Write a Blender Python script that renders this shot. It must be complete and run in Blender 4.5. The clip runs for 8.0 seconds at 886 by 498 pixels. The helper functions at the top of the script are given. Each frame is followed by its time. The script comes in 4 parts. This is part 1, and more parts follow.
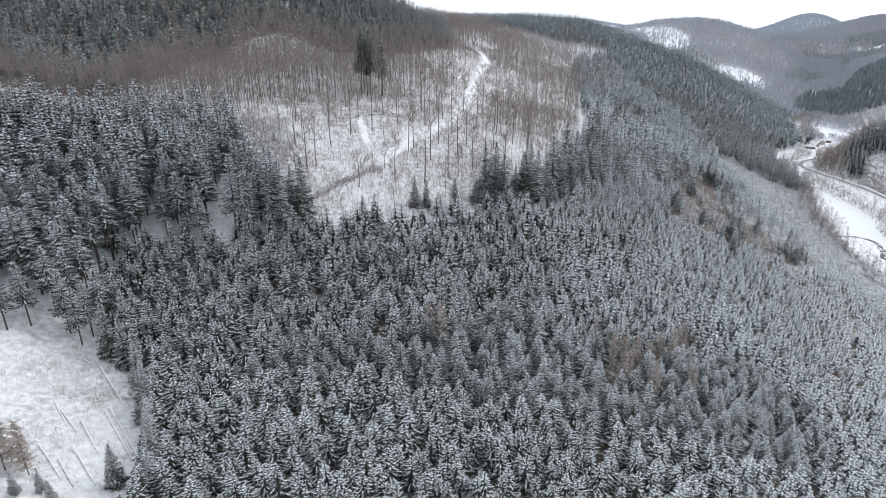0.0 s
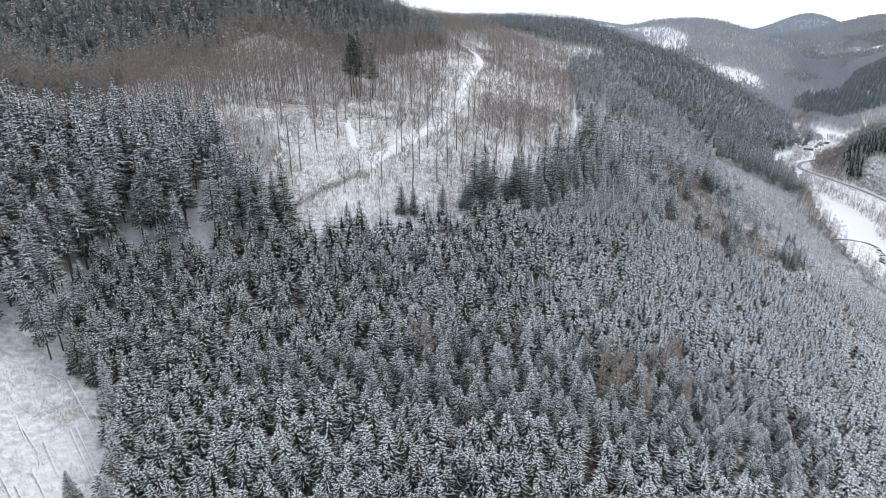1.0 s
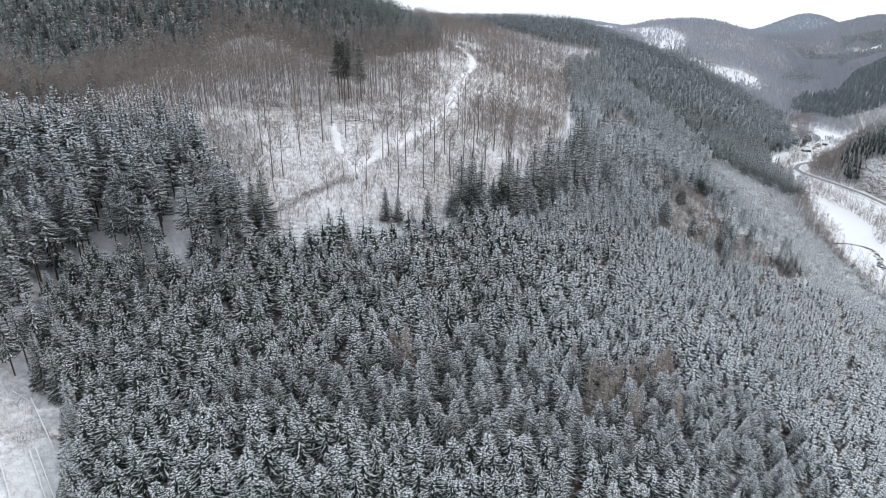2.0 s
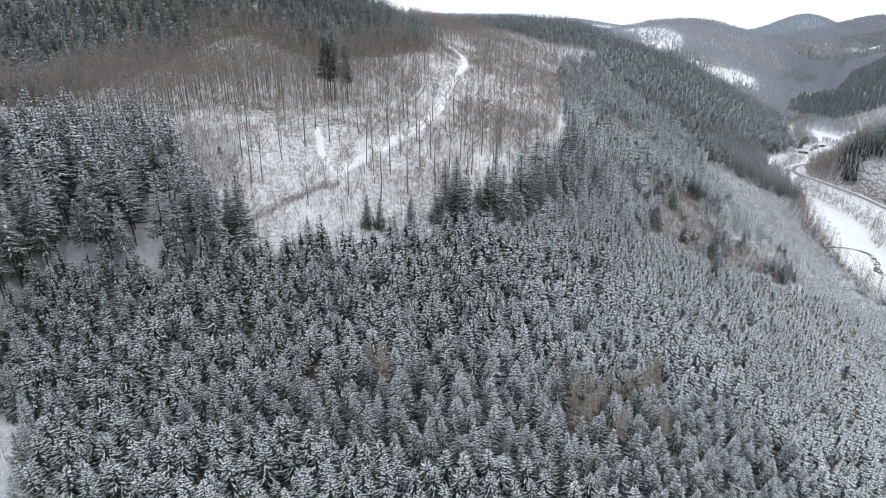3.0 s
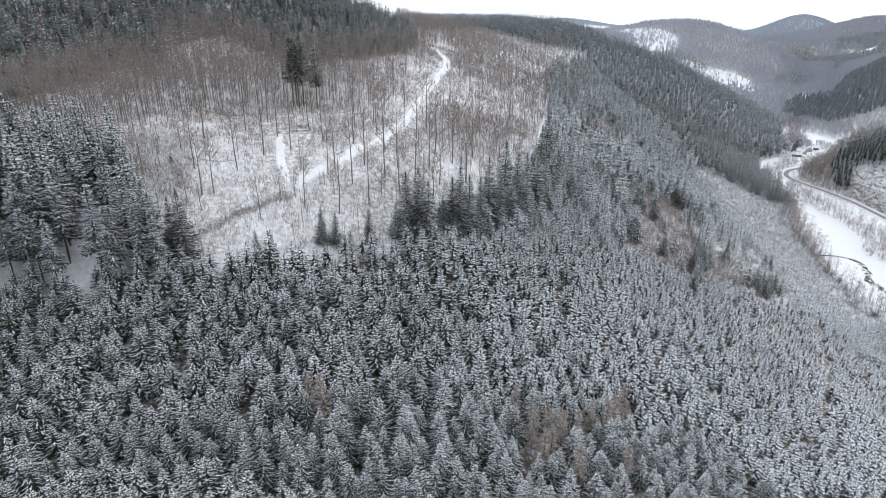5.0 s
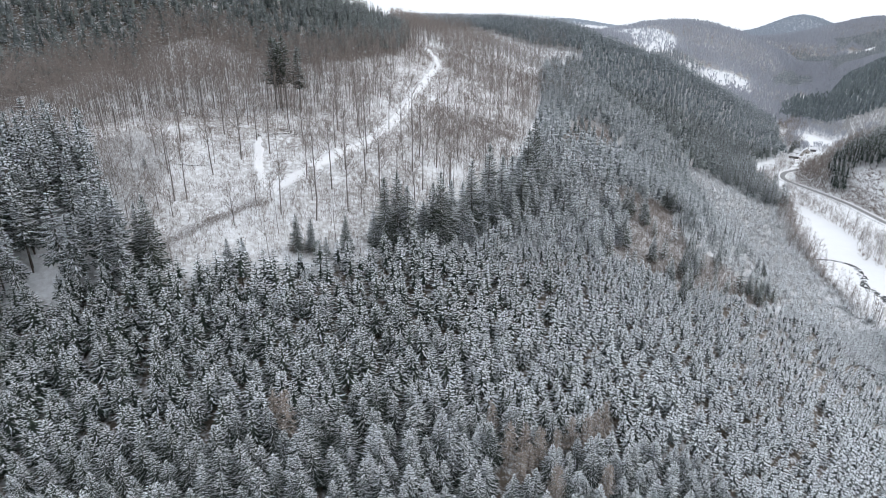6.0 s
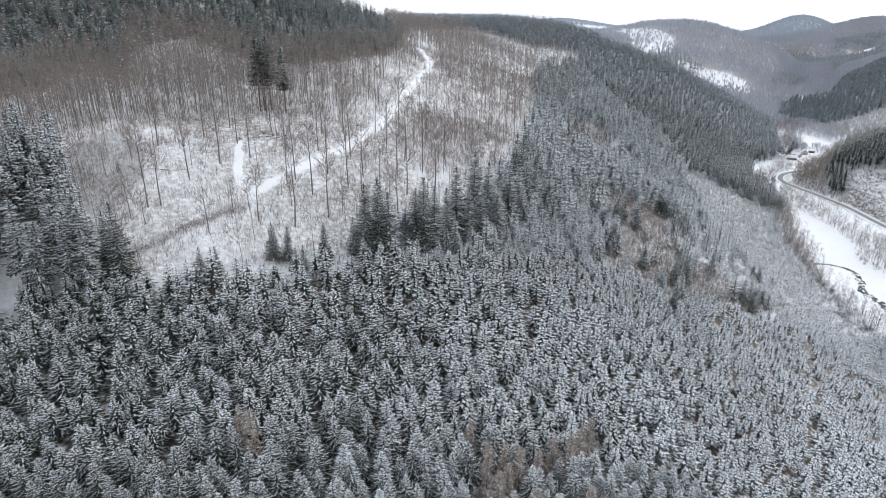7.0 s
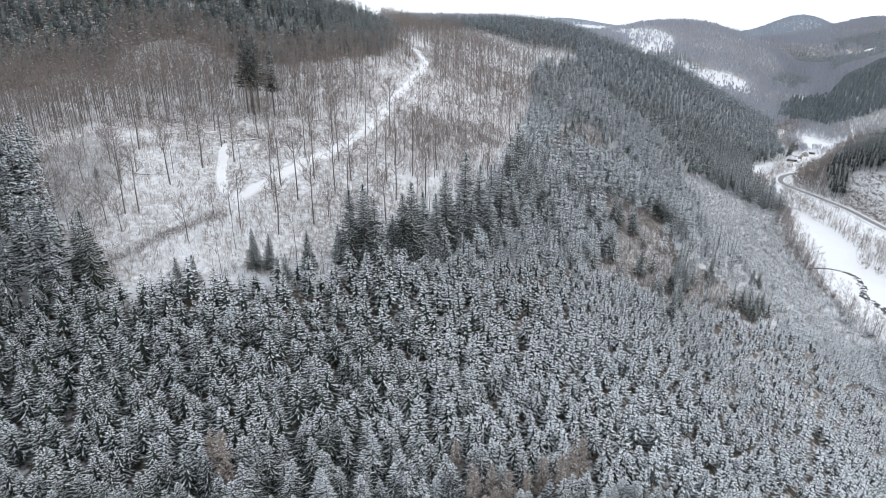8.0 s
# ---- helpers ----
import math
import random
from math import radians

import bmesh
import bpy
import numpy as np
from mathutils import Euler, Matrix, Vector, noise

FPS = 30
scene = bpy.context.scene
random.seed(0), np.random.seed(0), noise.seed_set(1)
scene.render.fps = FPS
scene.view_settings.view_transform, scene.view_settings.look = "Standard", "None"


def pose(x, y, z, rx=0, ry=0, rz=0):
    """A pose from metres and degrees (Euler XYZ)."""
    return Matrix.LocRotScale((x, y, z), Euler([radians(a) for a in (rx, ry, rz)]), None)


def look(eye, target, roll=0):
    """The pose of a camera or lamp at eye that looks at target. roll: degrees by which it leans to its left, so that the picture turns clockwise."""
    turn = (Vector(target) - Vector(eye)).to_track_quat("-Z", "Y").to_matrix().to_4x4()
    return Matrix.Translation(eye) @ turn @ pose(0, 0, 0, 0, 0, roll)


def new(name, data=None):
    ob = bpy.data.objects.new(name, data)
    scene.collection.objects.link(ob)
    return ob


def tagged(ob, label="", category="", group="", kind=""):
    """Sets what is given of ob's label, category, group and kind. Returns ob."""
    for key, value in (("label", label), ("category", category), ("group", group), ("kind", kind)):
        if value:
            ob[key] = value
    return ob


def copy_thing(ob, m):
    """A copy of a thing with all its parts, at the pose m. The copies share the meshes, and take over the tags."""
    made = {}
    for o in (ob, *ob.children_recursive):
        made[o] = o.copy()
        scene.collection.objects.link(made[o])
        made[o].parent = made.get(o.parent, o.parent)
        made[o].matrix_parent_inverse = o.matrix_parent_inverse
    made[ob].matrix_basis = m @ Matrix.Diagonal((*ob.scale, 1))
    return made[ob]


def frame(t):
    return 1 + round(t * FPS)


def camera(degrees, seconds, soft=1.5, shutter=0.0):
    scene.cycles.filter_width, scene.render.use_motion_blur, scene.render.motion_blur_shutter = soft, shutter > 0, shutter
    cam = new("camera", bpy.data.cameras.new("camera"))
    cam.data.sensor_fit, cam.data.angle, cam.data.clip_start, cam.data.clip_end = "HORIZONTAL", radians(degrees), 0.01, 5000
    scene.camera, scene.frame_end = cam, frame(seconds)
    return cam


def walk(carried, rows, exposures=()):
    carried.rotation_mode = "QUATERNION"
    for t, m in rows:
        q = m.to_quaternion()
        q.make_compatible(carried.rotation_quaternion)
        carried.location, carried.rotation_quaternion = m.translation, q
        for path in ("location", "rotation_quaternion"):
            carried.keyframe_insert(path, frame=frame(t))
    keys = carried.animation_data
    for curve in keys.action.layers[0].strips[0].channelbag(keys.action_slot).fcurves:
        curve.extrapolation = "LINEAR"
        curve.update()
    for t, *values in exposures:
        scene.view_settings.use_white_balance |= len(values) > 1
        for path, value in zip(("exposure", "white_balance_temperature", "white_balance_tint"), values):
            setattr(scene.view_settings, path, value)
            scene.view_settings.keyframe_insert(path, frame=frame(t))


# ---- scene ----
cam = camera(74.0, 8.0, soft=0.65)
EYE = 150.0  # metres above the datum, which lies at the river
ROWS = [  # seconds, east, north, rise, pitch, roll, yaw
    (0.0, 0.00, 0.00, 0.00, -21.600, 0.000, 0.000),
    (0.5, 1.85, 3.11, 0.14, -21.601, -0.001, -0.053),
    (1.0, 3.88, 6.20, 0.32, -21.603, -0.007, -0.101),
    (1.5, 6.07, 9.27, 0.52, -21.604, -0.018, -0.146),
    (2.0, 8.44, 12.31, 0.74, -21.606, -0.031, -0.186),
    (2.5, 10.99, 15.33, 0.96, -21.609, -0.048, -0.223),
    (3.0, 13.69, 18.33, 1.19, -21.611, -0.067, -0.256),
    (3.5, 16.55, 21.31, 1.41, -21.615, -0.089, -0.285),
    (4.0, 19.54, 24.29, 1.61, -21.618, -0.112, -0.311),
    (4.5, 22.62, 27.27, 1.80, -21.622, -0.136, -0.333),
    (5.0, 25.75, 30.27, 1.96, -21.627, -0.160, -0.352),
    (5.5, 28.86, 33.29, 2.10, -21.632, -0.184, -0.368),
    (6.0, 31.86, 36.36, 2.20, -21.638, -0.208, -0.381),
    (6.5, 34.66, 39.49, 2.27, -21.645, -0.230, -0.390),
    (7.0, 37.13, 42.71, 2.31, -21.652, -0.251, -0.397),
    (7.5, 39.13, 46.04, 2.31, -21.660, -0.269, -0.402),
    (8.0, 40.48, 49.52, 2.27, -21.669, -0.285, -0.403),
]
walk(cam, [(t, pose(x, y, EYE + z, 90 + pitch, roll, yaw)) for t, x, y, z, pitch, roll, yaw in ROWS])
# ---- end of path ----

# ---- world, sun, exposure ----
world = bpy.data.worlds.new("overcast_sky")
scene.world = world
world.use_nodes = True
SUN_UP, SUN_TURN = radians(38), radians(70)
wt = world.node_tree
wt.nodes.clear()
sky = wt.nodes.new("ShaderNodeTexSky")
sky.sky_type, sky.sun_disc, sky.sun_elevation, sky.sun_rotation = "NISHITA", False, SUN_UP, SUN_TURN
blue = wt.nodes.new("ShaderNodeBackground")
blue.inputs["Strength"].default_value = 0.1
wt.links.new(sky.outputs[0], blue.inputs["Color"])
cloud = wt.nodes.new("ShaderNodeBackground")
cloud.inputs["Color"].default_value = (0.928, 0.98, 1.065, 1)
cloud.inputs["Strength"].default_value = 1.2
both = wt.nodes.new("ShaderNodeMixShader")
both.inputs[0].default_value = 0.9
wt.links.new(blue.outputs[0], both.inputs[1])
wt.links.new(cloud.outputs[0], both.inputs[2])
wout = wt.nodes.new("ShaderNodeOutputWorld")
wt.links.new(both.outputs[0], wout.inputs[0])

sun = new("sun", bpy.data.lights.new("sun", "SUN"))
sun.data.energy, sun.data.angle, sun.data.color = 0.9, radians(25), (1.0, 0.97, 0.92)
sun.matrix_world = look((math.sin(SUN_TURN) * 500, math.cos(SUN_TURN) * 500, 500 * math.tan(SUN_UP)), (0, 0, 0))
scene.view_settings.exposure = 0.0

# ---- materials ----


def material(name, rough=0.8):
    m = bpy.data.materials.new(name)
    m.use_nodes = True
    m.node_tree.nodes["Principled BSDF"].inputs["Roughness"].default_value = rough
    m.node_tree.nodes["Principled BSDF"].inputs["Specular IOR Level"].default_value = 0.25
    return m, m.node_tree.nodes, m.node_tree.links, m.node_tree.nodes["Principled BSDF"]


def noise_of(nodes, links, scale, detail=3.0, rough=0.6, stretch=None):
    """A noise in world metres."""
    pos = nodes.new("ShaderNodeNewGeometry")
    n = nodes.new("ShaderNodeTexNoise")
    n.inputs["Scale"].default_value, n.inputs["Detail"].default_value, n.inputs["Roughness"].default_value = scale, detail, rough
    if stretch:
        mp = nodes.new("ShaderNodeMapping")
        mp.inputs["Scale"].default_value = stretch
        links.new(pos.outputs["Position"], mp.inputs["Vector"])
        links.new(mp.outputs[0], n.inputs["Vector"])
    else:
        links.new(pos.outputs["Position"], n.inputs["Vector"])
    return n.outputs["Fac"]


def ramp(nodes, links, source, stops):
    r = nodes.new("ShaderNodeValToRGB")
    while len(r.color_ramp.elements) < len(stops):
        r.color_ramp.elements.new(0.5)
    for e, (p, c) in zip(r.color_ramp.elements, stops):
        e.position, e.color = p, (*c, 1)
    links.new(source, r.inputs[0])
    return r.outputs[0]


def mix(nodes, links, fac, a, b, how="MIX"):
    m = nodes.new("ShaderNodeMix")
    m.data_type, m.blend_type = "RGBA", how
    for k, v in ((0, fac), (6, a), (7, b)):
        if isinstance(v, (int, float)):
            m.inputs[k].default_value = v
        elif isinstance(v, tuple):
            m.inputs[k].default_value = (*v, 1)
        else:
            links.new(v, m.inputs[k])
    return m.outputs[2]


def bump(nodes, links, bsdf, source, strength, distance):
    b = nodes.new("ShaderNodeBump")
    b.inputs["Strength"].default_value, b.inputs["Distance"].default_value = strength, distance
    links.new(source, b.inputs["Height"])
    links.new(b.outputs[0], bsdf.inputs["Normal"])


def snow_ground():
    m, n, k, b = material("snowy_ground", 0.7)
    big = noise_of(n, k, 0.02, 4)
    fine = noise_of(n, k, 0.55, 5, 0.7)
    tuft = ramp(n, k, fine, [(0.38, (0, 0, 0)), (0.62, (1, 1, 1))])
    wood = n.new("ShaderNodeAttribute")
    wood.attribute_name = "litter_and_shade"
    near = ramp(n, k, big, [(0.35, (0.35, 0.35, 0.35)), (0.65, (1, 1, 1))])
    patch = mix(n, k, 1.0, near, wood.outputs["Color"], "MULTIPLY")
    litter_and_shade = mix(n, k, noise_of(n, k, 1.7, 3), (0.10, 0.075, 0.055), (0.22, 0.19, 0.16))
    snow = mix(n, k, noise_of(n, k, 0.12, 3), (0.78, 0.80, 0.83), (0.87, 0.88, 0.895))
    amount = mix(n, k, 1.0, tuft, patch, "MULTIPLY")
    k.new(mix(n, k, amount, snow, litter_and_shade), b.inputs["Base Color"])
    bump(n, k, b, fine, 0.6, 0.25)
    return m


def packed_snow():
    m, n, k, b = material("packed_snow", 0.6)
    k.new(mix(n, k, noise_of(n, k, 0.35, 4), (0.76, 0.77, 0.79), (0.9, 0.9, 0.91)), b.inputs["Base Color"])
    bump(n, k, b, noise_of(n, k, 1.5, 3), 0.3, 0.1)
    return m


def branch_snow():
    m, n, k, b = material("branch_snow", 0.75)
    gap = ramp(n, k, noise_of(n, k, 2.6, 3, 0.7), [(0.34, (1, 1, 1)), (0.46, (0, 0, 0))])
    k.new(mix(n, k, gap, (0.85, 0.885, 0.93), (0.055, 0.072, 0.062)), b.inputs["Base Color"])
    return m


def hazed_frost_on_boughs():
    """Thin snow through which the needles show, its contrast lowered by distance haze put into the colours."""
    m, n, k, b = material("hazed_frost_on_boughs", 0.8)
    gap = ramp(n, k, noise_of(n, k, 1.7, 3, 0.7), [(0.36, (1, 1, 1)), (0.52, (0, 0, 0))])
    k.new(mix(n, k, gap, (0.64, 0.675, 0.71), (0.17, 0.195, 0.20)), b.inputs["Base Color"])
    return m


def needles(name, dark, light, flecks=0.6):
    m, n, k, b = material(name, 0.8)
    isl = n.new("ShaderNodeNewGeometry").outputs["Random Per Island"]
    col = mix(n, k, isl, dark, light)
    tree = ramp(n, k, noise_of(n, k, 0.13, 2), [(0.35, (0.75, 0.75, 0.75)), (0.65, (1.25, 1.2, 1.1))])
    col = mix(n, k, 1.0, col, tree, "MULTIPLY")
    fleck = ramp(n, k, noise_of(n, k, 3.5, 3, 0.75), [(flecks, (0, 0, 0)), (flecks + 0.1, (1, 1, 1))])
    k.new(mix(n, k, fleck, col, (0.7, 0.72, 0.75)), b.inputs["Base Color"])
    return m


def bark(name, dark, light, snow=0.62):
    m, n, k, b = material(name, 0.9)
    col = mix(n, k, noise_of(n, k, 1.2, 4, 0.7, (1, 1, 0.3)), dark, light)
    rime = ramp(n, k, noise_of(n, k, 2.0, 3), [(snow, (0, 0, 0)), (snow + 0.08, (1, 1, 1))])
    k.new(mix(n, k, rime, col, (0.75, 0.76, 0.78)), b.inputs["Base Color"])
    return m


def plain(name, a, c, scale=1.0, rough=0.8, metal=0.0):
    m, n, k, b = material(name, rough)
    k.new(mix(n, k, noise_of(n, k, scale, 4), a, c), b.inputs["Base Color"])
    b.inputs["Metallic"].default_value = metal
    return m


SNOW_GROUND, PACKED, SNOW = snow_ground(), packed_snow(), branch_snow()
NEEDLE = needles("spruce_needles", (0.027, 0.041, 0.035), (0.060, 0.080, 0.070), 0.66)
NEEDLE_GREEN = needles("bare_spruce_needles", (0.027, 0.039, 0.030), (0.078, 0.097, 0.073), 0.61)
NEEDLE_BROWN = bark("larch_twigs", (0.25, 0.207, 0.175), (0.41, 0.35, 0.305), 0.57)
BARK = bark("spruce_bark", (0.05, 0.042, 0.036), (0.12, 0.10, 0.085))
BEECH = bark("beech_bark", (0.10, 0.088, 0.08), (0.24, 0.215, 0.20))
TWIG = bark("beech_twigs", (0.17, 0.145, 0.13), (0.34, 0.295, 0.27), 0.66)
TWIG_RED = bark("thicket_twigs", (0.18, 0.15, 0.132), (0.36, 0.305, 0.275), 0.62)
RIME = bark("rimed_twigs", (0.25, 0.235, 0.225), (0.5, 0.49, 0.48), 0.5)
# twigs of the far woods: bluish distance haze put into the colour
FAR_TWIG = bark("far_hazed_twigs", (0.335, 0.35, 0.392), (0.52, 0.543, 0.598), 0.64)
# far needles: haze put into the colour as a paler, bluer tone
FAR_NEEDLE = needles("far_hazed_needles", (0.14, 0.17, 0.19), (0.22, 0.25, 0.275), 0.5)
# frost on the needles, plus middle-distance haze put into their colour
MID_NEEDLE = needles("frosted_hazed_needles", (0.07, 0.092, 0.094), (0.165, 0.19, 0.197), 0.58)
# slope and hill needles: rime, and softening distance haze put into the colour
SLOPE_NEEDLE = needles("rimed_hazed_needles", (0.115, 0.138, 0.145), (0.33, 0.362, 0.378), 0.55)
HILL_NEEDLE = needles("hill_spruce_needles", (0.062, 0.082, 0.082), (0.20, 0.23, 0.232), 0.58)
# spur and ridge needles: bluish haze painted into the base colours
SPUR_NEEDLE = needles("hazed_spur_needles", (0.135, 0.17, 0.186), (0.215, 0.255, 0.28), 0.60)
RIDGE_NEEDLE = needles("hazed_ridge_needles", (0.105, 0.138, 0.154), (0.22, 0.262, 0.292), 0.56)
FROST = hazed_frost_on_boughs()
# woods on the skyline: blue-grey haze painted into the twig colour
HAZE_TWIG = bark("hazed_horizon_twigs", (0.36, 0.40, 0.455), (0.50, 0.545, 0.60), 0.66)
ASPHALT = plain("wet_asphalt", (0.10, 0.10, 0.103), (0.42, 0.42, 0.43), 0.6, 0.6)


def icy_water():
    m, n, k, b = material("stream_water", 0.2)
    ice = ramp(n, k, noise_of(n, k, 0.35, 4, 0.7), [(0.50, (0, 0, 0)), (0.56, (1, 1, 1))])
    k.new(mix(n, k, ice, (0.035, 0.038, 0.038), (0.74, 0.76, 0.79)), b.inputs["Base Color"])
    k.new(ramp(n, k, ice, [(0, (0.15, 0.15, 0.15)), (1, (0.7, 0.7, 0.7))]), b.inputs["Roughness"])
    return m


WATER = icy_water()
PLASTER = plain("house_plaster", (0.42, 0.39, 0.35), (0.55, 0.52, 0.47), 0.8)
TIMBER = plain("dark_timber", (0.05, 0.038, 0.03), (0.10, 0.08, 0.065), 2.0)
GLASS = plain("window_glass", (0.02, 0.025, 0.03), (0.03, 0.035, 0.04), 1.0, 0.08)
ROOF_SNOW = plain("roof_snow", (0.78, 0.79, 0.82), (0.88, 0.89, 0.9), 0.6)
LOG = bark("log_bark", (0.06, 0.05, 0.042), (0.14, 0.115, 0.095), 0.44)

# ---- terrain ----
FLOOR = 12.0
VALLEY_Y = (-400, 100, 200, 300, 400, 500, 560, 640, 700, 800, 1000, 1200, 1600, 1850, 2100, 4600)
WEST_FOOT = (-20, 165, 210, 238, 268, 308, 328, 366, 412, 490, 585, 720, 960, 1090, 2000, 5500)
EAST_FOOT = (150, 330, 345, 354, 362, 366, 372, 425, 480, 540, 650, 790, 1040, 1160, 2100, 5600)
# knolls and hollows: x, y, radius, height
KNOLLS = ((-90, 130, 60, -24), (-20, 130, 60, -4), (60, 230, 60, 3), (120, 190, 60, 6), (-60, 270, 70, 9), (20, 270, 60, 9), (80, 320, 70, 10),
          (-120, 320, 100, -14), (-20, 400, 90, 13), (70, 420, 80, 10), (140, 300, 70, 14), (120, 580, 110, 16), (30, 760, 140, -5),
          (200, 820, 140, 15), (330, 770, 90, 14), (20, 50, 100, -12), (-100, 500, 120, 13), (120, 930, 110, 10))
# large hills: x, y, radius across, radius along, height
HILLS = ((-250, 620, 190, 240, 90), (340, 1080, 150, 110, -70), (640, 1520, 190, 200, 23), (800, 1560, 170, 200, 22), (980, 1640, 150, 200, 12), (440, 1640, 130, 240, -34),
         (1600, 2250, 210, 220, 78), (1745, 3000, 150, 200, 84), (730, 970, 110, 150, 34), (600, 850, 120, 120, 3), (500, 1350, 200, 200, -10), (600, 1050, 130, 130, 8), (400, 545, 60, 70, 12),
         (215, 905, 70, 60, 9), (860, 4300, 330, 300, 62))



def height(x, y):
    x, y = np.asarray(x, float), np.asarray(y, float)
    u = np.maximum(np.interp(y, VALLEY_Y, WEST_FOOT) - x, 0)
    v = np.maximum(x - np.interp(y, VALLEY_Y, EAST_FOOT), 0)
    far = np.clip((y - 1650) / 450, 0, 1)
    far = 1 - 0.75 * far * far * (3 - 2 * far)
    z = FLOOR + far * 130 * np.tanh(0.40 * (np.sqrt(u * u + 100) - 10) / 130) + far * 110 * np.tanh(0.48 * (np.sqrt(v * v + 100) - 10) / 110)
    rise = np.clip((y - 1550) / 450, 0, 1)
    z = z + 25 * rise * rise * (3 - 2 * rise)
    flat = 1 - np.exp(-((u + v) / 14) ** 2)
    for cx, cy, r, a in KNOLLS:
        z = z + a * flat * np.exp(-((x - cx) / r) ** 2 - ((y - cy) / r) ** 2)
    for cx, cy, rx, ry, a in HILLS:
        z = z + a * flat * np.exp(-((x - cx) / rx) ** 2 - ((y - cy) / ry) ** 2)
    return z + flat * (0.35 * np.sin(x * 0.31 + 1.7 * np.sin(y * 0.11)) + 0.3 * np.sin(y * 0.37 + x * 0.13))


def axis(lo, fine_lo, fine_hi, hi, step, grow, grow_low):
    mid = np.arange(fine_lo, fine_hi + step, step, dtype=float)
    up, down, s = [], [], step
    while (up[-1] if up else mid[-1]) < hi:
        s *= grow
        up.append((up[-1] if up else mid[-1]) + s)
    s = step
    while (down[-1] if down else mid[0]) > lo:
        s *= grow_low
        down.append((down[-1] if down else mid[0]) - s)
    return np.concatenate([down[::-1], mid, up])


def tri_mesh(name, verts, tris, mats, index=None, smooth=False):
    me = bpy.data.meshes.new(name)
    verts, tris = np.asarray(verts, np.float32), np.asarray(tris, np.int32)
    me.vertices.add(len(verts))
    me.vertices.foreach_set("co", verts.ravel())
    me.loops.add(tris.size)
    me.loops.foreach_set("vertex_index", tris.ravel())
    me.polygons.add(len(tris))
    me.polygons.foreach_set("loop_start", np.arange(0, tris.size, 3, dtype=np.int32))
    if index is not None:
        me.polygons.foreach_set("material_index", np.asarray(index, np.int32))
    if smooth:
        me.polygons.foreach_set("use_smooth", np.ones(len(tris), bool))
    for m in mats:
        me.materials.append(m)
    me.update(calc_edges=True)
    me.validate()
    return me


gx = axis(-3500, -200, 400, 4700, 4.8, 1.035, 1.12)
gy = axis(-500, 50, 560, 4900, 4.8, 1.03, 1.2)
XX, YY = np.meshgrid(gx, gy)
nx, ny = len(gx), len(gy)
cell = (np.arange(ny - 1)[:, None] * nx + np.arange(nx - 1)[None]).ravel()
grid_tris = np.concatenate([np.stack([cell, cell + 1, cell + nx + 1], 1), np.stack([cell, cell + nx + 1, cell + nx], 1)])
ground = new("ground", tri_mesh("ground", np.stack([XX, YY, height(XX, YY)], -1).reshape(-1, 3), grid_tris, [SNOW_GROUND], smooth=True))
tagged(ground, "snow covered hillsides and valley floor with withered undergrowth", "ground", kind="structure")


def curve_points(points, step):
    """A smooth line through plan points, with a point every step or so."""
    p = np.array(points, float)
    d = np.concatenate([[0], np.cumsum(np.hypot(*np.diff(p, axis=0).T))])
    s = np.linspace(0, d[-1], max(int(d[-1] / step), 4))
    q = np.stack([np.interp(s, d, p[:, 0]), np.interp(s, d, p[:, 1])], 1)
    for _ in range(int(10 / step) + 2):
        q[1:-1] = 0.25 * q[:-2] + 0.5 * q[1:-1] + 0.25 * q[2:]
    return q


def ribbon(name, points, widths, mat, lift, step=2.0, ragged=0.0, rng=None, sink=0.4):
    """A strip of ground that follows the terrain: its top with two skirts into the soil."""
    q = curve_points(points, step)
    t = np.gradient(q, axis=0)
    n = np.stack([t[:, 1], -t[:, 0]], 1) / np.maximum(np.hypot(t[:, 0], t[:, 1]), 1e-6)[:, None]
    w = np.interp(np.linspace(0, 1, len(q)), np.linspace(0, 1, len(widths)), widths) / 2
    rows = []
    for side in (-1, -0.5, 0, 0.5, 1):
        e = w * side
        if abs(side) == 1 and ragged:
            e = e * (1 + ragged * rng.uniform(-1, 1, len(q)))
        p = q + n * e[:, None]
        rows.append(np.column_stack([p, height(p[:, 0], p[:, 1]) + lift]))
    low0, low1 = rows[0].copy(), rows[-1].copy()
    low0[:, 2] -= sink
    low1[:, 2] -= sink
    rows = [low0] + rows + [low1]
    v, L, tris = np.concatenate(rows), len(q), []
    for r in range(len(rows) - 1):
        a = np.arange(L - 1) + r * L
        tris += [np.stack([a, a + 1, a + L + 1], 1), np.stack([a, a + L + 1, a + L], 1)]
    return tri_mesh(name, v, np.concatenate(tris), [mat], smooth=True)


rs = np.random.default_rng(7)
TRACK = ((-46, 196), (-38, 207), (-30, 218), (-24, 226), (-17, 237), (-9, 254), (1, 270), (6, 287), (12, 318), (17, 359), (22, 384), (30, 431), (31, 480), (22, 540))
track = new("forest_track", ribbon("forest_track", TRACK[3:], (5.0, 5.2, 5.0, 5.0, 4.5, 3), PACKED, 0.22, 2.0, 0.25, rs))
tagged(track, "unpaved forest track under fresh untouched white snow", "track", kind="structure")
stub = new("forest_track", ribbon("forest_track", ((-25, 227), (-29, 232), (-32, 241), (-36, 257), (-38, 266)), (3.0, 3.6, 3.4, 0.8), PACKED, 0.2, 1.5, 0.4, rs))
tagged(stub, "short snowy side track that ends among beeches", "track", kind="structure")
RIDE = ((58, 262), (64, 278), (71, 302), (88, 384), (107, 473), (115, 534), (124, 595), (137, 732))
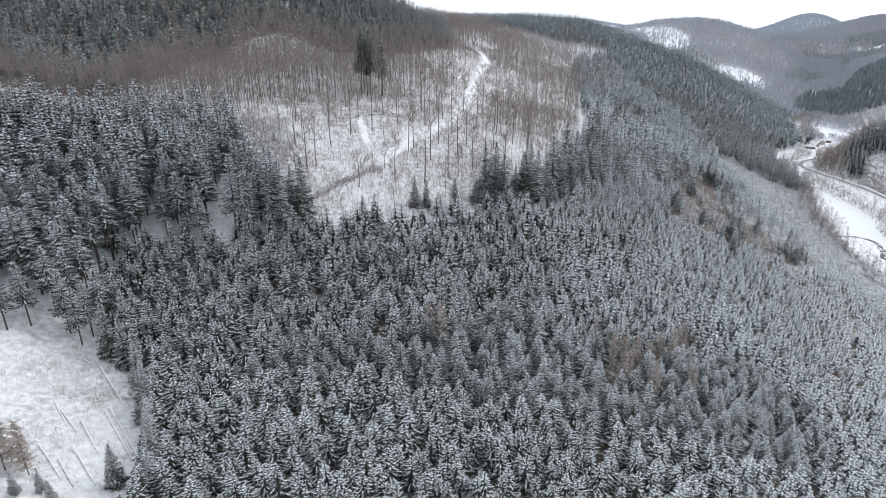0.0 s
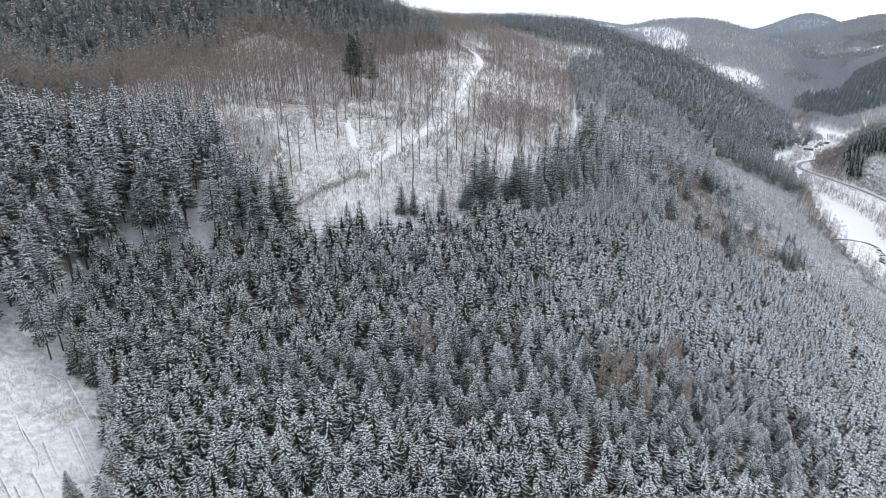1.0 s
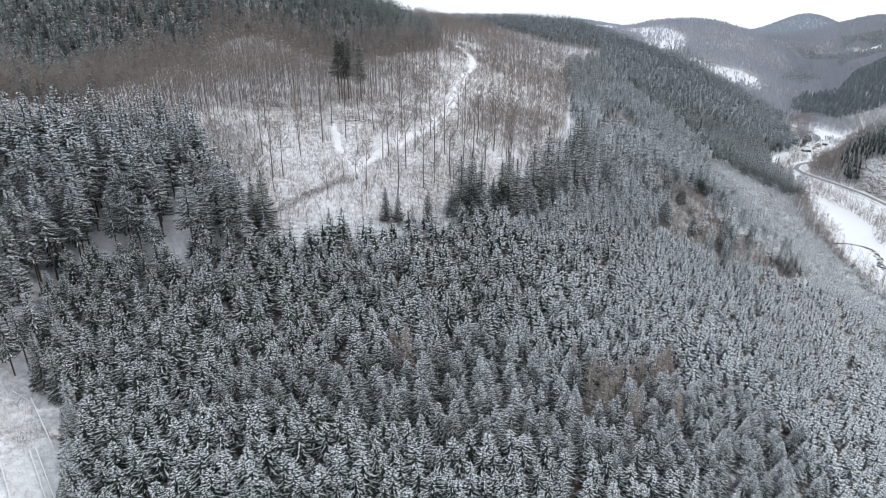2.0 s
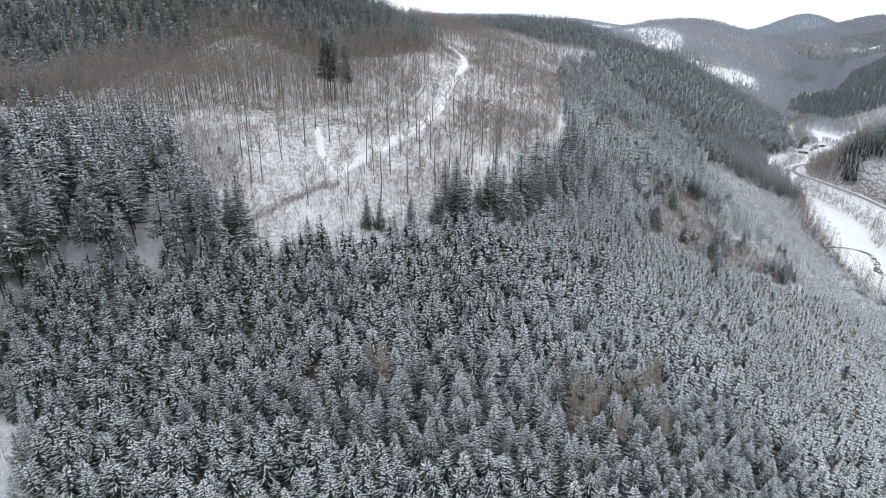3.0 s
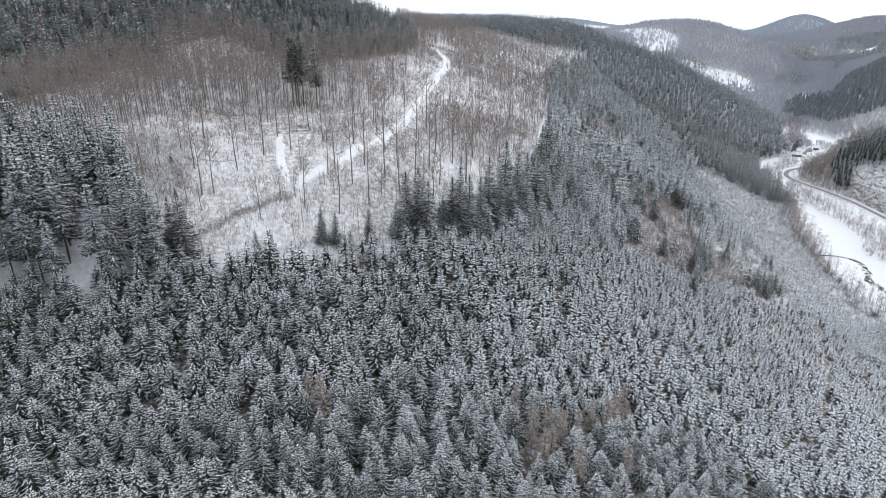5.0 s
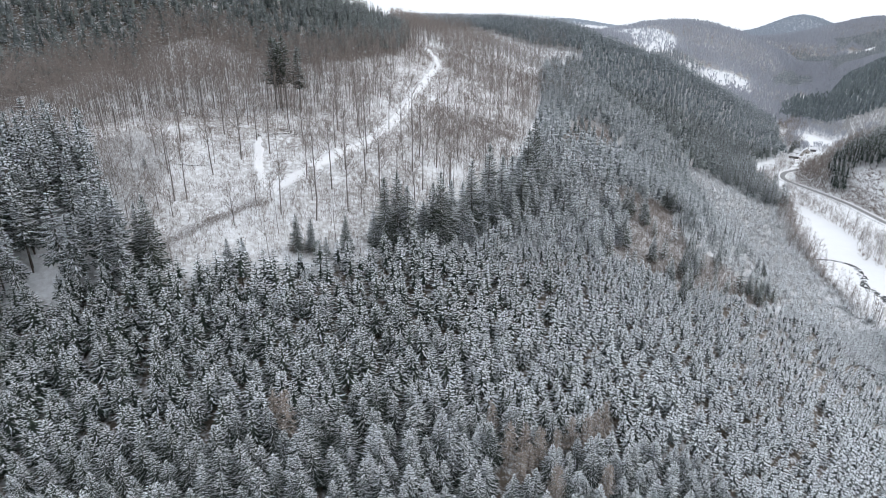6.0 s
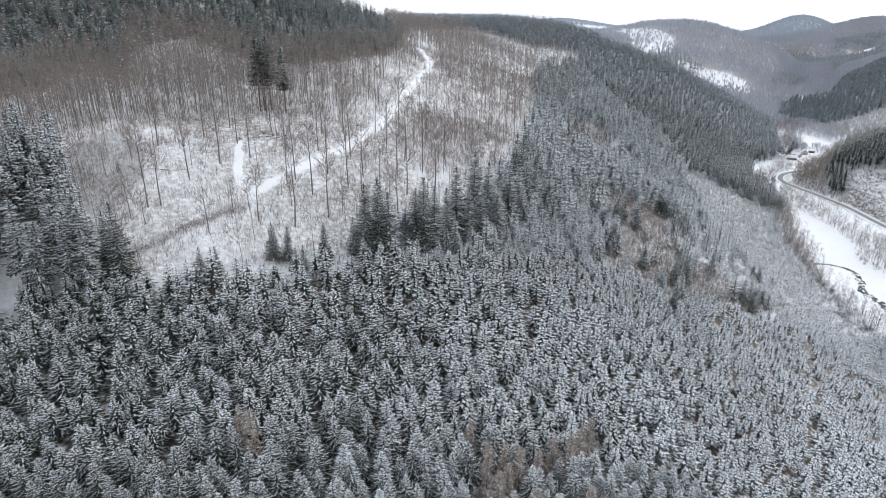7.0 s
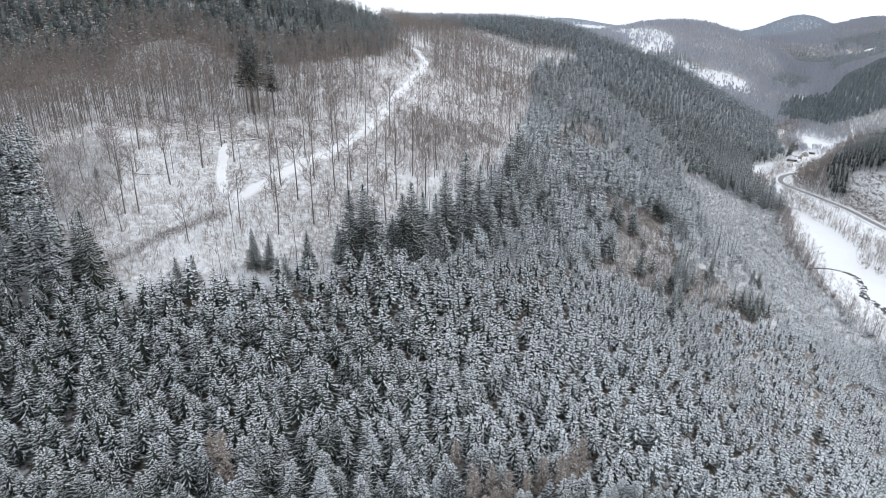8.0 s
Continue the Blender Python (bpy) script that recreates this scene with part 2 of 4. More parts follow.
ride = new("forest_ride", ribbon("forest_ride", RIDE[:5], (1.4, 1.9, 1.4, 0.6), PACKED, 0.22, 3.0, 0.25, rs))
tagged(ride, "narrow snow covered ride between beeches and spruces", "ride", kind="structure")
ROAD = ((358, 380), (359, 440), (362, 489), (358, 521), (353, 548), (352, 565), (357, 578), (368, 592), (386, 602), (412, 612), (445, 634), (482, 678), (530, 745), (580, 830))
verge = new("verge", ribbon("verge", ROAD, (10.0, 10.0), PACKED, 0.35, 4.0, 0.2, rs, 1.0))
tagged(verge, "ploughed snow bank along the valley road", "verge", kind="structure")
road = new("road", ribbon("road", ROAD, (4.2, 4.2), ASPHALT, 0.42, 4.0))
tagged(road, "cleared wet asphalt road through the valley", "road", kind="structure")
RIVER = ((262, 372), (273, 372), (281, 369), (284, 359), (278, 345), (270, 332), (272, 320), (264, 290), (257, 250))
river = new("river", ribbon("river", RIVER, (1.2, 3.4, 4.4, 4.0, 2.6), WATER, 0.06, 1.5, 0.5, rs))
tagged(river, "narrow half-frozen dark stream winding through the snowy meadow", "river", kind="structure")

# ---- plan of the woods ----


def inside(poly, x, y):
    x, y = np.asarray(x, float), np.asarray(y, float)
    r = np.zeros(x.shape, bool)
    for (x0, y0), (x1, y1) in zip(poly, poly[1:] + poly[:1]):
        if y0 != y1:
            r ^= ((y0 > y) != (y1 > y)) & (x < (x1 - x0) * (y - y0) / (y1 - y0) + x0)
    return r


CLEARING = ((-55, 50), (-54, 83), (-64, 104), (-74, 124), (-88, 135), (-103, 139), (-150, 139), (-190, 100), (-190, 40))
OLD_BLOCK = ((-240, 136), (-103, 139), (-95, 143), (-97, 156), (-94, 165), (-84, 170), (-66, 173), (-48, 180), (-58, 190), (-64, 200), (-71, 212), (-81, 224), (-90, 228), (-110, 222), (-140, 204), (-240, 186))
PLANTATION = ((-54, 60), (-54, 83), (-64, 104), (-74, 124), (-88, 137), (-95, 150), (-97, 163), (-84, 168), (-64, 176), (-48, 179), (-41, 180), (-26, 184), (-11, 190), (6, 197), (16, 203), (33, 206),
              (64, 221), (89, 236), (109, 230), (135, 236), (164, 248), (196, 258), (212, 266), (244, 274), (262, 262), (255, 200), (215, 110), (120, 60))
STRIP = ((10, 205), (33, 206), (64, 221), (89, 236), (108, 250), (104, 285), (92, 320), (78, 318), (69, 290), (60, 262), (46, 240), (28, 222), (10, 214))
THICKET = ((98, 284), (133, 310), (142, 290), (137, 272), (158, 264), (180, 262), (160, 246), (134, 237), (110, 231), (90, 237), (107, 250))
THICKET_UP = ((98, 350), (106, 385), (118, 430), (140, 482), (160, 484), (160, 430), (134, 376), (116, 346))
SHRUBS = ((197, 251), (181, 263), (158, 265), (138, 273), (143, 290), (178, 330), (200, 402), (204, 455), (220, 494), (258, 496), (282, 489), (300, 468), (286, 440), (274, 404), (257, 350), (248, 305), (243, 275), (214, 266))
DARK_STRIP = ((255, 490), (270, 484), (303, 472), (312, 486), (325, 560), (338, 600), (330, 660), (300, 640), (270, 560))
SLOPE = ((75, 318), (92, 320), (104, 285), (140, 300), (150, 290), (178, 330), (205, 400), (212, 450), (226, 485), (241, 564), (220, 582), (204, 624), (192, 731), (160, 692), (140, 640), (123, 595), (114, 534), (107, 473), (88.5, 384))
NOSE = ((192, 731), (204, 624), (220, 582), (241, 564), (226, 485), (255, 490), (280, 560), (310, 600), (340, 622), (378, 642), (408, 664), (420, 700), (440, 740), (470, 800), (420, 850), (330, 880), (270, 920), (120, 945), (-20, 945), (-20, 850), (74, 842), (107, 800), (142, 756), (205, 765))
FIELD_FAR = ((505, 796), (514, 758), (500, 716), (468, 714), (466, 739))
VALLEY_FAR = ((432, 690), (440, 730), (490, 810), (560, 910), (640, 1020), (760, 1180), (900, 1400), (960, 1400), (800, 1180), (700, 1030), (590, 880), (560, 800), (545, 720), (510, 690), (470, 680))
BEECHES = ((-240, 192), (-140, 210), (-110, 230), (-90, 235), (-81, 229), (-71, 214), (-65, 202), (-58, 191), (-46, 183), (-26, 187), (-11, 193), (9, 200), (26, 220), (46, 242), (58, 262), (69, 302), (87, 384), (106, 473), (115, 534), (120, 595),
           (106, 640), (90, 700), (70, 757), (74, 807), (60, 842), (-30, 850), (-15, 640), (-17, 520), (-42, 408), (-83, 398), (-108, 407), (-124, 391), (-131, 367), (-150, 349), (-167, 310), (-172, 294), (-280, 262))
HILL_WOOD = ((4, 640), (9, 520), (3, 432), (-20, 394), (-44, 378), (-62, 376), (-79, 384), (-102, 393), (-121, 378), (-125, 366), (-116, 342), (-136, 342), (-142, 316), (-148, 292), (-140, 258), (-300, 225), (-300, 350), (-205, 394), (-145, 426), (-82, 466), (-56, 560), (-40, 640))
SADDLE = ((74, 807), (107, 795), (142, 752), (200, 760), (192, 731), (158, 690), (127, 615), (109, 640), (92, 700), (70, 757))
EAST_WOOD = ((366, 514), (373, 508), (386, 533), (397, 525), (400, 505), (402, 470), (420, 380), (640, 430), (640, 700), (520, 650), (440, 604), (402, 574), (386, 560), (372, 532))
EAST_BARE = ((363, 524), (360, 550), (364, 570), (378, 588), (412, 618), (460, 650), (486, 640), (440, 606), (402, 576), (386, 562), (371, 532))
ROADSIDE = ((366, 380), (364, 450), (366, 506), (373, 508), (386, 533), (398, 524), (401, 500), (403, 470), (430, 380))
SPUR_WOOD = ((530, 905), (567, 875), (585, 815), (640, 790), (900, 790), (1000, 1000), (760, 1150), (650, 1080), (585, 1000))
OPEN_SLOPE = ((520, 730), (505, 690), (560, 650), (900, 660), (900, 788), (640, 788), (583, 812), (565, 872), (525, 900), (540, 830))


def gap_to(line, x, y):
    """Distance in the plan from points to a line of points."""
    q = curve_points(line, 3.0)
    d = np.full(np.shape(x), 1e9)
    for a, b in q:
        d = np.minimum(d, (x - a) ** 2 + (y - b) ** 2)
    return np.sqrt(d)


def seen(x, y):
    """The part of the plan that the walk overlooks."""
    return (y > 66) & (x > -1.0 * y - 12) & (x < 52 + 0.88 * (y - 30))


def scatter(poly, spacing, rng, jitter=0.38, keep=1.0):
    p = np.array(poly, float)
    c, q = math.cos(0.41), math.sin(0.41)
    mid, half = (p.min(0) + p.max(0)) / 2, np.hypot(*(p.max(0) - p.min(0))) / 2 + spacing
    us, vs = np.meshgrid(np.arange(-half, half, spacing), np.arange(-half, half, spacing * 0.866))
    us = us + (np.arange(us.shape[0])[:, None] % 2) * spacing / 2
    us = (us + rng.uniform(-jitter, jitter, us.shape) * spacing).ravel()
    vs = (vs + rng.uniform(-jitter, jitter, vs.shape) * spacing).ravel()
    xs, ys = mid[0] + c * us - q * vs, mid[1] + q * us + c * vs
    ok = inside(poly, xs, ys) & seen(xs, ys) & (rng.random(xs.shape) < keep)
    return xs[ok], ys[ok]


def wave(x, y, size, seed=0.0):
    """A smooth uneven value from -1 to 1 over the plan."""
    return 0.5 * (np.sin(x / size * 6.1 + 2.3 * np.sin(y / size * 3.7 + seed)) + np.sin(y / size * 5.3 + 1.9 * np.sin(x / size * 4.1 + 2 * seed)))


# ---- tree shapes: lists of vertices, triangles and material numbers ----
class Shape:
    def __init__(self):
        self.v, self.t, self.m = [], [], []

    def add(self, verts, tris, mat):
        o = len(self.v)
        self.v += verts
        self.t += [(a + o, b + o, c + o) for a, b, c in tris]
        self.m += [mat] * len(tris)

    def arrays(self):
        return np.array(self.v, np.float32), np.array(self.t, np.int32), np.array(self.m, np.int32)

    def only(self, mat):
        """The vertices and triangles of one material."""
        v, t, m = self.arrays()
        t = t[m == mat]
        used, inv = np.unique(t, return_inverse=True)
        return v[used], inv.reshape(-1, 3)


def tube(shape, path, radii, sides, mat):
    v, t = [], []
    for (x, y, z), r in zip(path, radii):
        for i in range(sides):
            a = i * math.tau / sides
            v.append((x + r * math.cos(a), y + r * math.sin(a), z))
    for k in range(len(path) - 1):
        for i in range(sides):
            a, b = k * sides + i, k * sides + (i + 1) % sides
            t += [(a, b, b + sides), (a, b + sides, a + sides)]
    shape.add(v, t, mat)


def spruce(rng, h, r, whorls, per, clear=0.06, snow=0.55, fine=True, ragged=0.2, taper=0.9, droop=0.34, bulk=1.0, core=0.0, cover=1.0):
    """A spruce: 0 trunk, 1 needles, 2 snow. Whorls of arms that sag and turn up at the tip, with side twigs like fingers and snow along their backs."""
    s = Shape()
    lean = rng.uniform(-0.012, 0.012, 2) * h
    tube(s, [(0, 0, -0.4), (lean[0] * 0.5, lean[1] * 0.5, h * 0.5), (lean[0], lean[1], h * 0.97)], [0.011 * h + 0.03, 0.007 * h + 0.02, 0.015], 5 if fine else 3, 0)
    tip = [(lean[0] + 0.012 * h * math.cos(k * 2.1), lean[1] + 0.012 * h * math.sin(k * 2.1), h * 0.9) for k in range(3)] + [(lean[0], lean[1], h * 1.01)]
    s.add(tip, [(0, 1, 3), (1, 2, 3), (2, 0, 3)], 1)
    turn = rng.uniform(0, 6)
    if core:  # the dense inner crown
        ring = [(core * r * q * math.cos(k * math.tau / 5 + turn), core * r * q * math.sin(k * math.tau / 5 + turn), h * (clear + p)) for k, (q, p) in enumerate(zip(rng.uniform(0.7, 1.1, 5), rng.uniform(-0.02, 0.08, 5)))]
        s.add(ring + [(lean[0], lean[1], h * 0.78)], [(k, (k + 1) % 5, 5) for k in range(5)], 1)
    steps = (0.10, 0.34, 0.58, 0.80) if fine else (0.08, 0.42, 0.75)
    for i in range(whorls):
        f = 1 - (1 - (i + rng.uniform(0.25, 0.75)) / whorls) ** 1.25
        z = h * (clear + (1 - clear) * f)
        reach = r * (1 - f) ** taper * (1 if f > 0.1 else 0.85) + 0.012 * h
        n = max(4, round(per * (1 - 0.4 * f)))
        for j in range(n):
            turn += math.tau / n
            a = turn + rng.uniform(-0.3, 0.3)
            L = reach * rng.uniform(1 - 1.6 * ragged, 1 + ragged)
            zb = z + rng.uniform(-0.3, 0.3) * h / whorls * (1 - clear)
            if zb > h * 0.985:
                continue
            fall = -droop + 0.75 * f * f + rng.uniform(-0.12, 0.12)
            curl = 0.30 * (1 - 0.6 * f) + rng.uniform(-0.08, 0.08)
            bend = rng.uniform(-0.10, 0.10)
            w = (L * rng.uniform(0.20, 0.32) + 0.10) * bulk
            ca, sa = math.cos(a), math.sin(a)
            ox, oy = lean[0] * zb / h, lean[1] * zb / h

            def at(g, side, up):
                d, side = g * L, side + bend * L * g * g
                return (ox + ca * d - sa * side, oy + sa * d + ca * side, zb + L * (fall * g + curl * g * g) + up)

            # snow thins downwards: sheltered boughs, and shade between trees put into the amount
            q = min(snow * rng.uniform(0.6, 1.35) * (0.22 + 1.3 * f), 2.2)
            v, t = [at(g, 0, 0) for g in steps] + [at(1, 0, 0)], []
            m = len(steps)
            for k, g in enumerate(steps[:-1] if fine else steps[:2]):
                wide = w * (0.75, 1.0, 0.8)[k]
                for side in (-1, 1):
                    v.append(at(g + (0.36 if fine else 0.46), side * wide * rng.uniform(0.8, 1.2), -0.30 * w - 0.04))
                    t.append((k, k + 1, len(v) - 1) if side > 0 else (k + 1, k, len(v) - 1))
            if fine:
                v += [at(0.8, 0.10 * L, -0.06 * L), at(0.8, -0.10 * L, -0.06 * L)]
                t += [(m - 1, m, len(v) - 2), (m, m - 1, len(v) - 1)]
            s.add(v, t, 1)
            b, up = 0.045 + 0.034 * L * (0.45 + q), 0.05
            if fine:
                s.add([at(0.10, 0, up), at(0.45, b, up - 0.02), at(0.45, -b, up - 0.02), at(0.82, 0.9 * b, up), at(0.82, -0.9 * b, up), at(1.03, 0, up)],
                      [(0, 1, 2), (1, 3, 4), (1, 4, 2), (3, 5, 4)], 2)
            else:
                b = (0.06 + 0.056 * L * (0.45 + q)) * bulk * cover
                s.add([at(0.12, 0, up), at(0.62, b, up), at(0.62, -b, up), at(1.03, 0, up)], [(0, 1, 2), (1, 3, 2)], 2)
            for k, g in enumerate((0.22, 0.46, 0.68) if fine else (0.36,)):
                for side in (-1, 1):
                    if rng.random() < 0.25 + 0.6 * q:
                        c = b * (0.8 if fine else 0.95)
                        s.add([at(g - 0.6 * c / L, 0, up), at(g + 1.4 * c / L, 0, up), at(g + (0.32 if fine else 0.42), side * w * rng.uniform(0.75, 1.15), -0.24 * w + up)], [(0, 1, 2)] if side > 0 else [(1, 0, 2)], 2)
    return s


def far_spruce(rng, h, r, tiers=6, sides=7, snow=0.5, clear=0.08):
    """A spruce seen from afar: 0 trunk, 1 needles, 2 snow. Tiers of ragged drooping skirts with snow on most boughs."""
    s = Shape()
    tube(s, [(0, 0, -0.5), (0, 0, h * 0.6)], [0.2, 0.1], 3, 0)
    for i in range(tiers):
        f = i / tiers
        z0, z1 = h * (clear + (1 - clear) * f), h * min(1.0, clear + (1 - clear) * (f + 1.45 / tiers))
        R = r * (1 - f) ** 0.75 + 0.1
        a0 = rng.uniform(0, 6)
        n = max(4, round(sides * (1 - 0.4 * f)))
        for j in range(n):
            c = a0 + (j + rng.uniform(-0.2, 0.2)) * math.tau / n
            hw = rng.uniform(0.34, 0.46) * math.tau / n
            ra, lo = R * rng.uniform(0.72, 1.15), z0 - 0.05 * h * rng.uniform(0.0, 1.2)
            at = lambda d, turn, z: (ra * d * math.cos(c + turn), ra * d * math.sin(c + turn), z)
            s.add([(0, 0, z1), at(0.75, -hw, z0), at(0.75, hw, z0), at(1, 0, lo)], [(0, 1, 3), (0, 3, 2)], 1)
            g = min(snow * rng.uniform(0.35, 1.3) * (0.7 + 0.6 * f), 1.0)
            if g > 0.12:
                sw, zm = hw * min(0.85, 0.25 + 0.6 * g), z0 + 0.36 * (z1 - z0)
                s.add([at(0.45, rng.uniform(-0.3, 0.3) * hw, zm + 0.25), at(0.88, -sw, z0 + 0.16), at(0.88, sw, z0 + 0.16), at(1.02, 0, lo + 0.12)], [(0, 1, 3), (0, 3, 2)] if g > 0.5 else [(0, 1, 3)], 2)
    return s


def strip(shape, p, q, w0, w1, rng, mat):
    """A thin flat twig from p to q."""
    p, q = np.array(p), np.array(q)
    d = q - p
    side = np.cross(d, rng.normal(size=3))
    side /= np.linalg.norm(side) + 1e-9
    shape.add([tuple(p - side * w0), tuple(p + side * w0), tuple(q + side * w1)] if w1 < 0.004 else [tuple(p - side * w0), tuple(p + side * w0), tuple(q + side * w1), tuple(q - side * w1)], [(0, 1, 2)] if w1 < 0.004 else [(0, 1, 2), (0, 2, 3)], mat)


def beech(rng, h, limbs=12, twigs=6, start=0.45, spread=0.17, thick=1.0, fine=True, tw=0.055):
    """A leafless forest beech: 0 trunk and limbs, 1 twigs."""
    s = Shape()
    bend = rng.normal(0, 0.008 * h, (5, 2)).cumsum(0)
    path = [(bend[i][0] if i else 0, bend[i][1] if i else 0, -0.5 if i == 0 else h * (0.0, 0.3, 0.55, 0.78, 0.98)[i]) for i in range(5)]
    tube(s, path, [thick * c * h for c in (0.0082, 0.0066, 0.005, 0.003, 0.001)], 6 if fine else 4, 0)
    for i in range(limbs):
        f = start + (0.95 - start) * (i + rng.random()) / limbs
        z = h * f
        ox, oy = np.interp(z, [p[2] for p in path], [p[0] for p in path]), np.interp(z, [p[2] for p in path], [p[1] for p in path])
        a = rng.uniform(0, math.tau)
        L = h * spread * (1.25 - 0.8 * abs(f - 0.6) / 0.4) * rng.uniform(0.7, 1.2)
        up = rng.uniform(0.5, 1.1)
        p0 = np.array((ox, oy, z))
        p1 = p0 + L * 0.5 * np.array((math.cos(a), math.sin(a), up))
        p2 = p1 + L * 0.5 * np.array((math.cos(a + 0.3), math.sin(a + 0.3), up * 1.5))
        w = 0.0028 * h * thick * (1.2 - f)
        strip(s, p0, p1, w + 0.01, w * 0.6 + 0.006, rng, 0)
        strip(s, p1, p2, w * 0.6 + 0.006, 0.008, rng, 0)
        for j in range(twigs):
            g = rng.uniform(0.25, 1.0)
            b = p0 + (p1 - p0) * min(1, 2 * g) + (p2 - p1) * max(0, 2 * g - 1)
            d = rng.normal(0, 0.6, 3) + np.array((math.cos(a) * 0.6, math.sin(a) * 0.6, 0.9))
            e = b + d / np.linalg.norm(d) * h * rng.uniform(0.04, 0.10)
            strip(s, b, e, 0.034 if fine else tw, 0.008 if fine else 0.0, rng, 1)
            for _ in range(2 if fine else 1):
                c = b + (e - b) * rng.uniform(0.3, 0.9)
                d2 = d + rng.normal(0, 0.7, 3)
                strip(s, c, c + d2 / np.linalg.norm(d2) * h * rng.uniform(0.03, 0.07), 0.030 if fine else tw, 0.0, rng, 1)
    return s


def far_bare(rng, h, r, n=7, w=0.42):
    """A distant leafless tree: a spray of thin blades."""
    s = Shape()
    for _ in range(n):
        a, d = rng.uniform(0, 6.28), rng.uniform(0.1, 1)
        b = np.array((0.25 * r * d * math.cos(a), 0.25 * r * d * math.sin(a), -0.3))
        e = np.array((r * d * math.cos(a), r * d * math.sin(a), h * rng.uniform(0.7, 1.05)))
        strip(s, b, e, 0.10, 0.0, rng, 0)
        strip(s, e, b + 0.3 * (e - b), w, 0.0, rng, 0)
    return s


def brush(rng, h, n=7, spread=0.8, w=0.034):
    """A clump of leafless saplings and withered stalks."""
    s = Shape()
    for _ in range(n):
        b = np.array((*rng.normal(0, spread, 2), -0.1))
        e = b + np.array((*rng.normal(0, 0.16 * h, 2), h * rng.uniform(0.55, 1.1)))
        strip(s, b, e, w, 0.0, rng, 0)
        for _ in range(2):
            c = b + (e - b) * rng.uniform(0.35, 0.85)
            strip(s, c, c + np.array((*rng.normal(0, 0.16 * h, 2), h * rng.uniform(0.15, 0.35))), w, 0.0, rng, 0)
    return s


def larch(rng, h):
    """A leafless larch: 0 trunk, 1 thin twigs, 2 snow. Short level branches with hanging twigs."""
    s = Shape()
    tube(s, [(0, 0, -0.4), (0.02 * h, 0, h * 0.5), (0.01 * h, 0.01 * h, h)], [0.010 * h, 0.006 * h, 0.01], 5, 0)
    for i in range(130):
        f = rng.uniform(0.12, 0.98)
        a, L = rng.uniform(0, math.tau), 0.21 * h * (1 - f) ** 0.7 * rng.uniform(0.7, 1.15) + 0.02 * h
        p = np.array((0.015 * h * f, 0.0, f * h))
        q = p + L * np.array((math.cos(a), math.sin(a), rng.uniform(-0.15, 0.35)))
        strip(s, p, q, 0.05, 0.012, rng, 1)
        for _ in range(9):
            c = p + (q - p) * rng.uniform(0.2, 1)
            strip(s, c, c + L * np.array((*rng.normal(0, 0.25, 2), rng.uniform(-0.3, 0.25))), 0.075, 0.0, rng, 1)
        if rng.random() < 0.5:
            strip(s, p + (q - p) * 0.3 + (0, 0, 0.06), q + (0, 0, 0.05), 0.045, 0.0, rng, 2)
    return s


def bush(rng, h, n=9):
    """A rounded twiggy bush."""
    s = Shape()
    for _ in range(n):
        d = rng.normal(0, 1, 3)
        d[2] = abs(d[2]) + 0.6
        d /= np.linalg.norm(d)
        e = d * h * rng.uniform(0.6, 1.05)
        strip(s, (0, 0, -0.1), e * 0.7, 0.05, 0.0, rng, 0)
        for _ in range(3):
            c = e * rng.uniform(0.3, 0.7)
            strip(s, c, c + (d + rng.normal(0, 0.5, 3)) * h * 0.4, 0.05, 0.0, rng, 0)
    return s


def sown(name, shapes, x, y, size, mats, rng, label, category, choice=None, stretch=None):
    """One object of kind stuff: many copies of a few shapes on the ground, turned and scaled."""
    x, y, size = np.asarray(x), np.asarray(y), np.asarray(size)
    z = height(x, y)
    pick = rng.integers(0, len(shapes), len(x)) if choice is None else choice
    turn = rng.uniform(0, math.tau, len(x))
    wide = np.ones(len(x)) if stretch is None else stretch
    V, T, M, o = [], [], [], 0
    for k, sh in enumerate(shapes):
        v, t, m = sh.arrays()
        at = np.nonzero(pick == k)[0]
        if not len(at):
            continue
        c, s = (np.cos(turn[at]) * wide[at])[:, None], (np.sin(turn[at]) * wide[at])[:, None]
        P = np.stack([c * v[:, 0] - s * v[:, 1], s * v[:, 0] + c * v[:, 1], np.broadcast_to(v[:, 2], (len(at), len(v)))], -1) * size[at][:, None, None]
        P += np.stack([x[at], y[at], z[at]], -1)[:, None]
        V.append(P.reshape(-1, 3))
        T.append((t[None] + (o + np.arange(len(at)) * len(v))[:, None, None]).reshape(-1, 3))
        M.append(np.tile(m, len(at)))
        o += len(at) * len(v)
    ob = new(name, tri_mesh(name, np.concatenate(V), np.concatenate(T), mats, np.concatenate(M)))
    return tagged(ob, label, category, kind="stuff")


def tree_thing(name, shape, parts, label, category, group):
    """A tree as a thing: an empty at its foot with a mesh for each part."""
    e = new(name)
    e.empty_display_size = 0.5
    for i, (part_name, mat, part_label) in enumerate(parts):
        v, t = shape.only(i)
        if len(t):
            ob = new(part_name, tri_mesh(part_name, v, t, [mat]))
            ob.parent = e
            if part_name == "snow_cover":
                ob["kind"] = "stuff"
            if part_label:
                ob["label"] = part_label
    return tagged(e, label, category, group)


def plant(master, x, y, size, turn, used):
    """Stands the master itself first, then copies of it."""
    m = Matrix.Translation((x, y, float(height(x, y)))) @ Matrix.Rotation(turn, 4, "Z")
    if master in used:
        ob = copy_thing(master, m)
    else:
        used.add(master)
        ob = master
        ob.matrix_basis = m
    ob.scale = (size, size, size)
    return ob


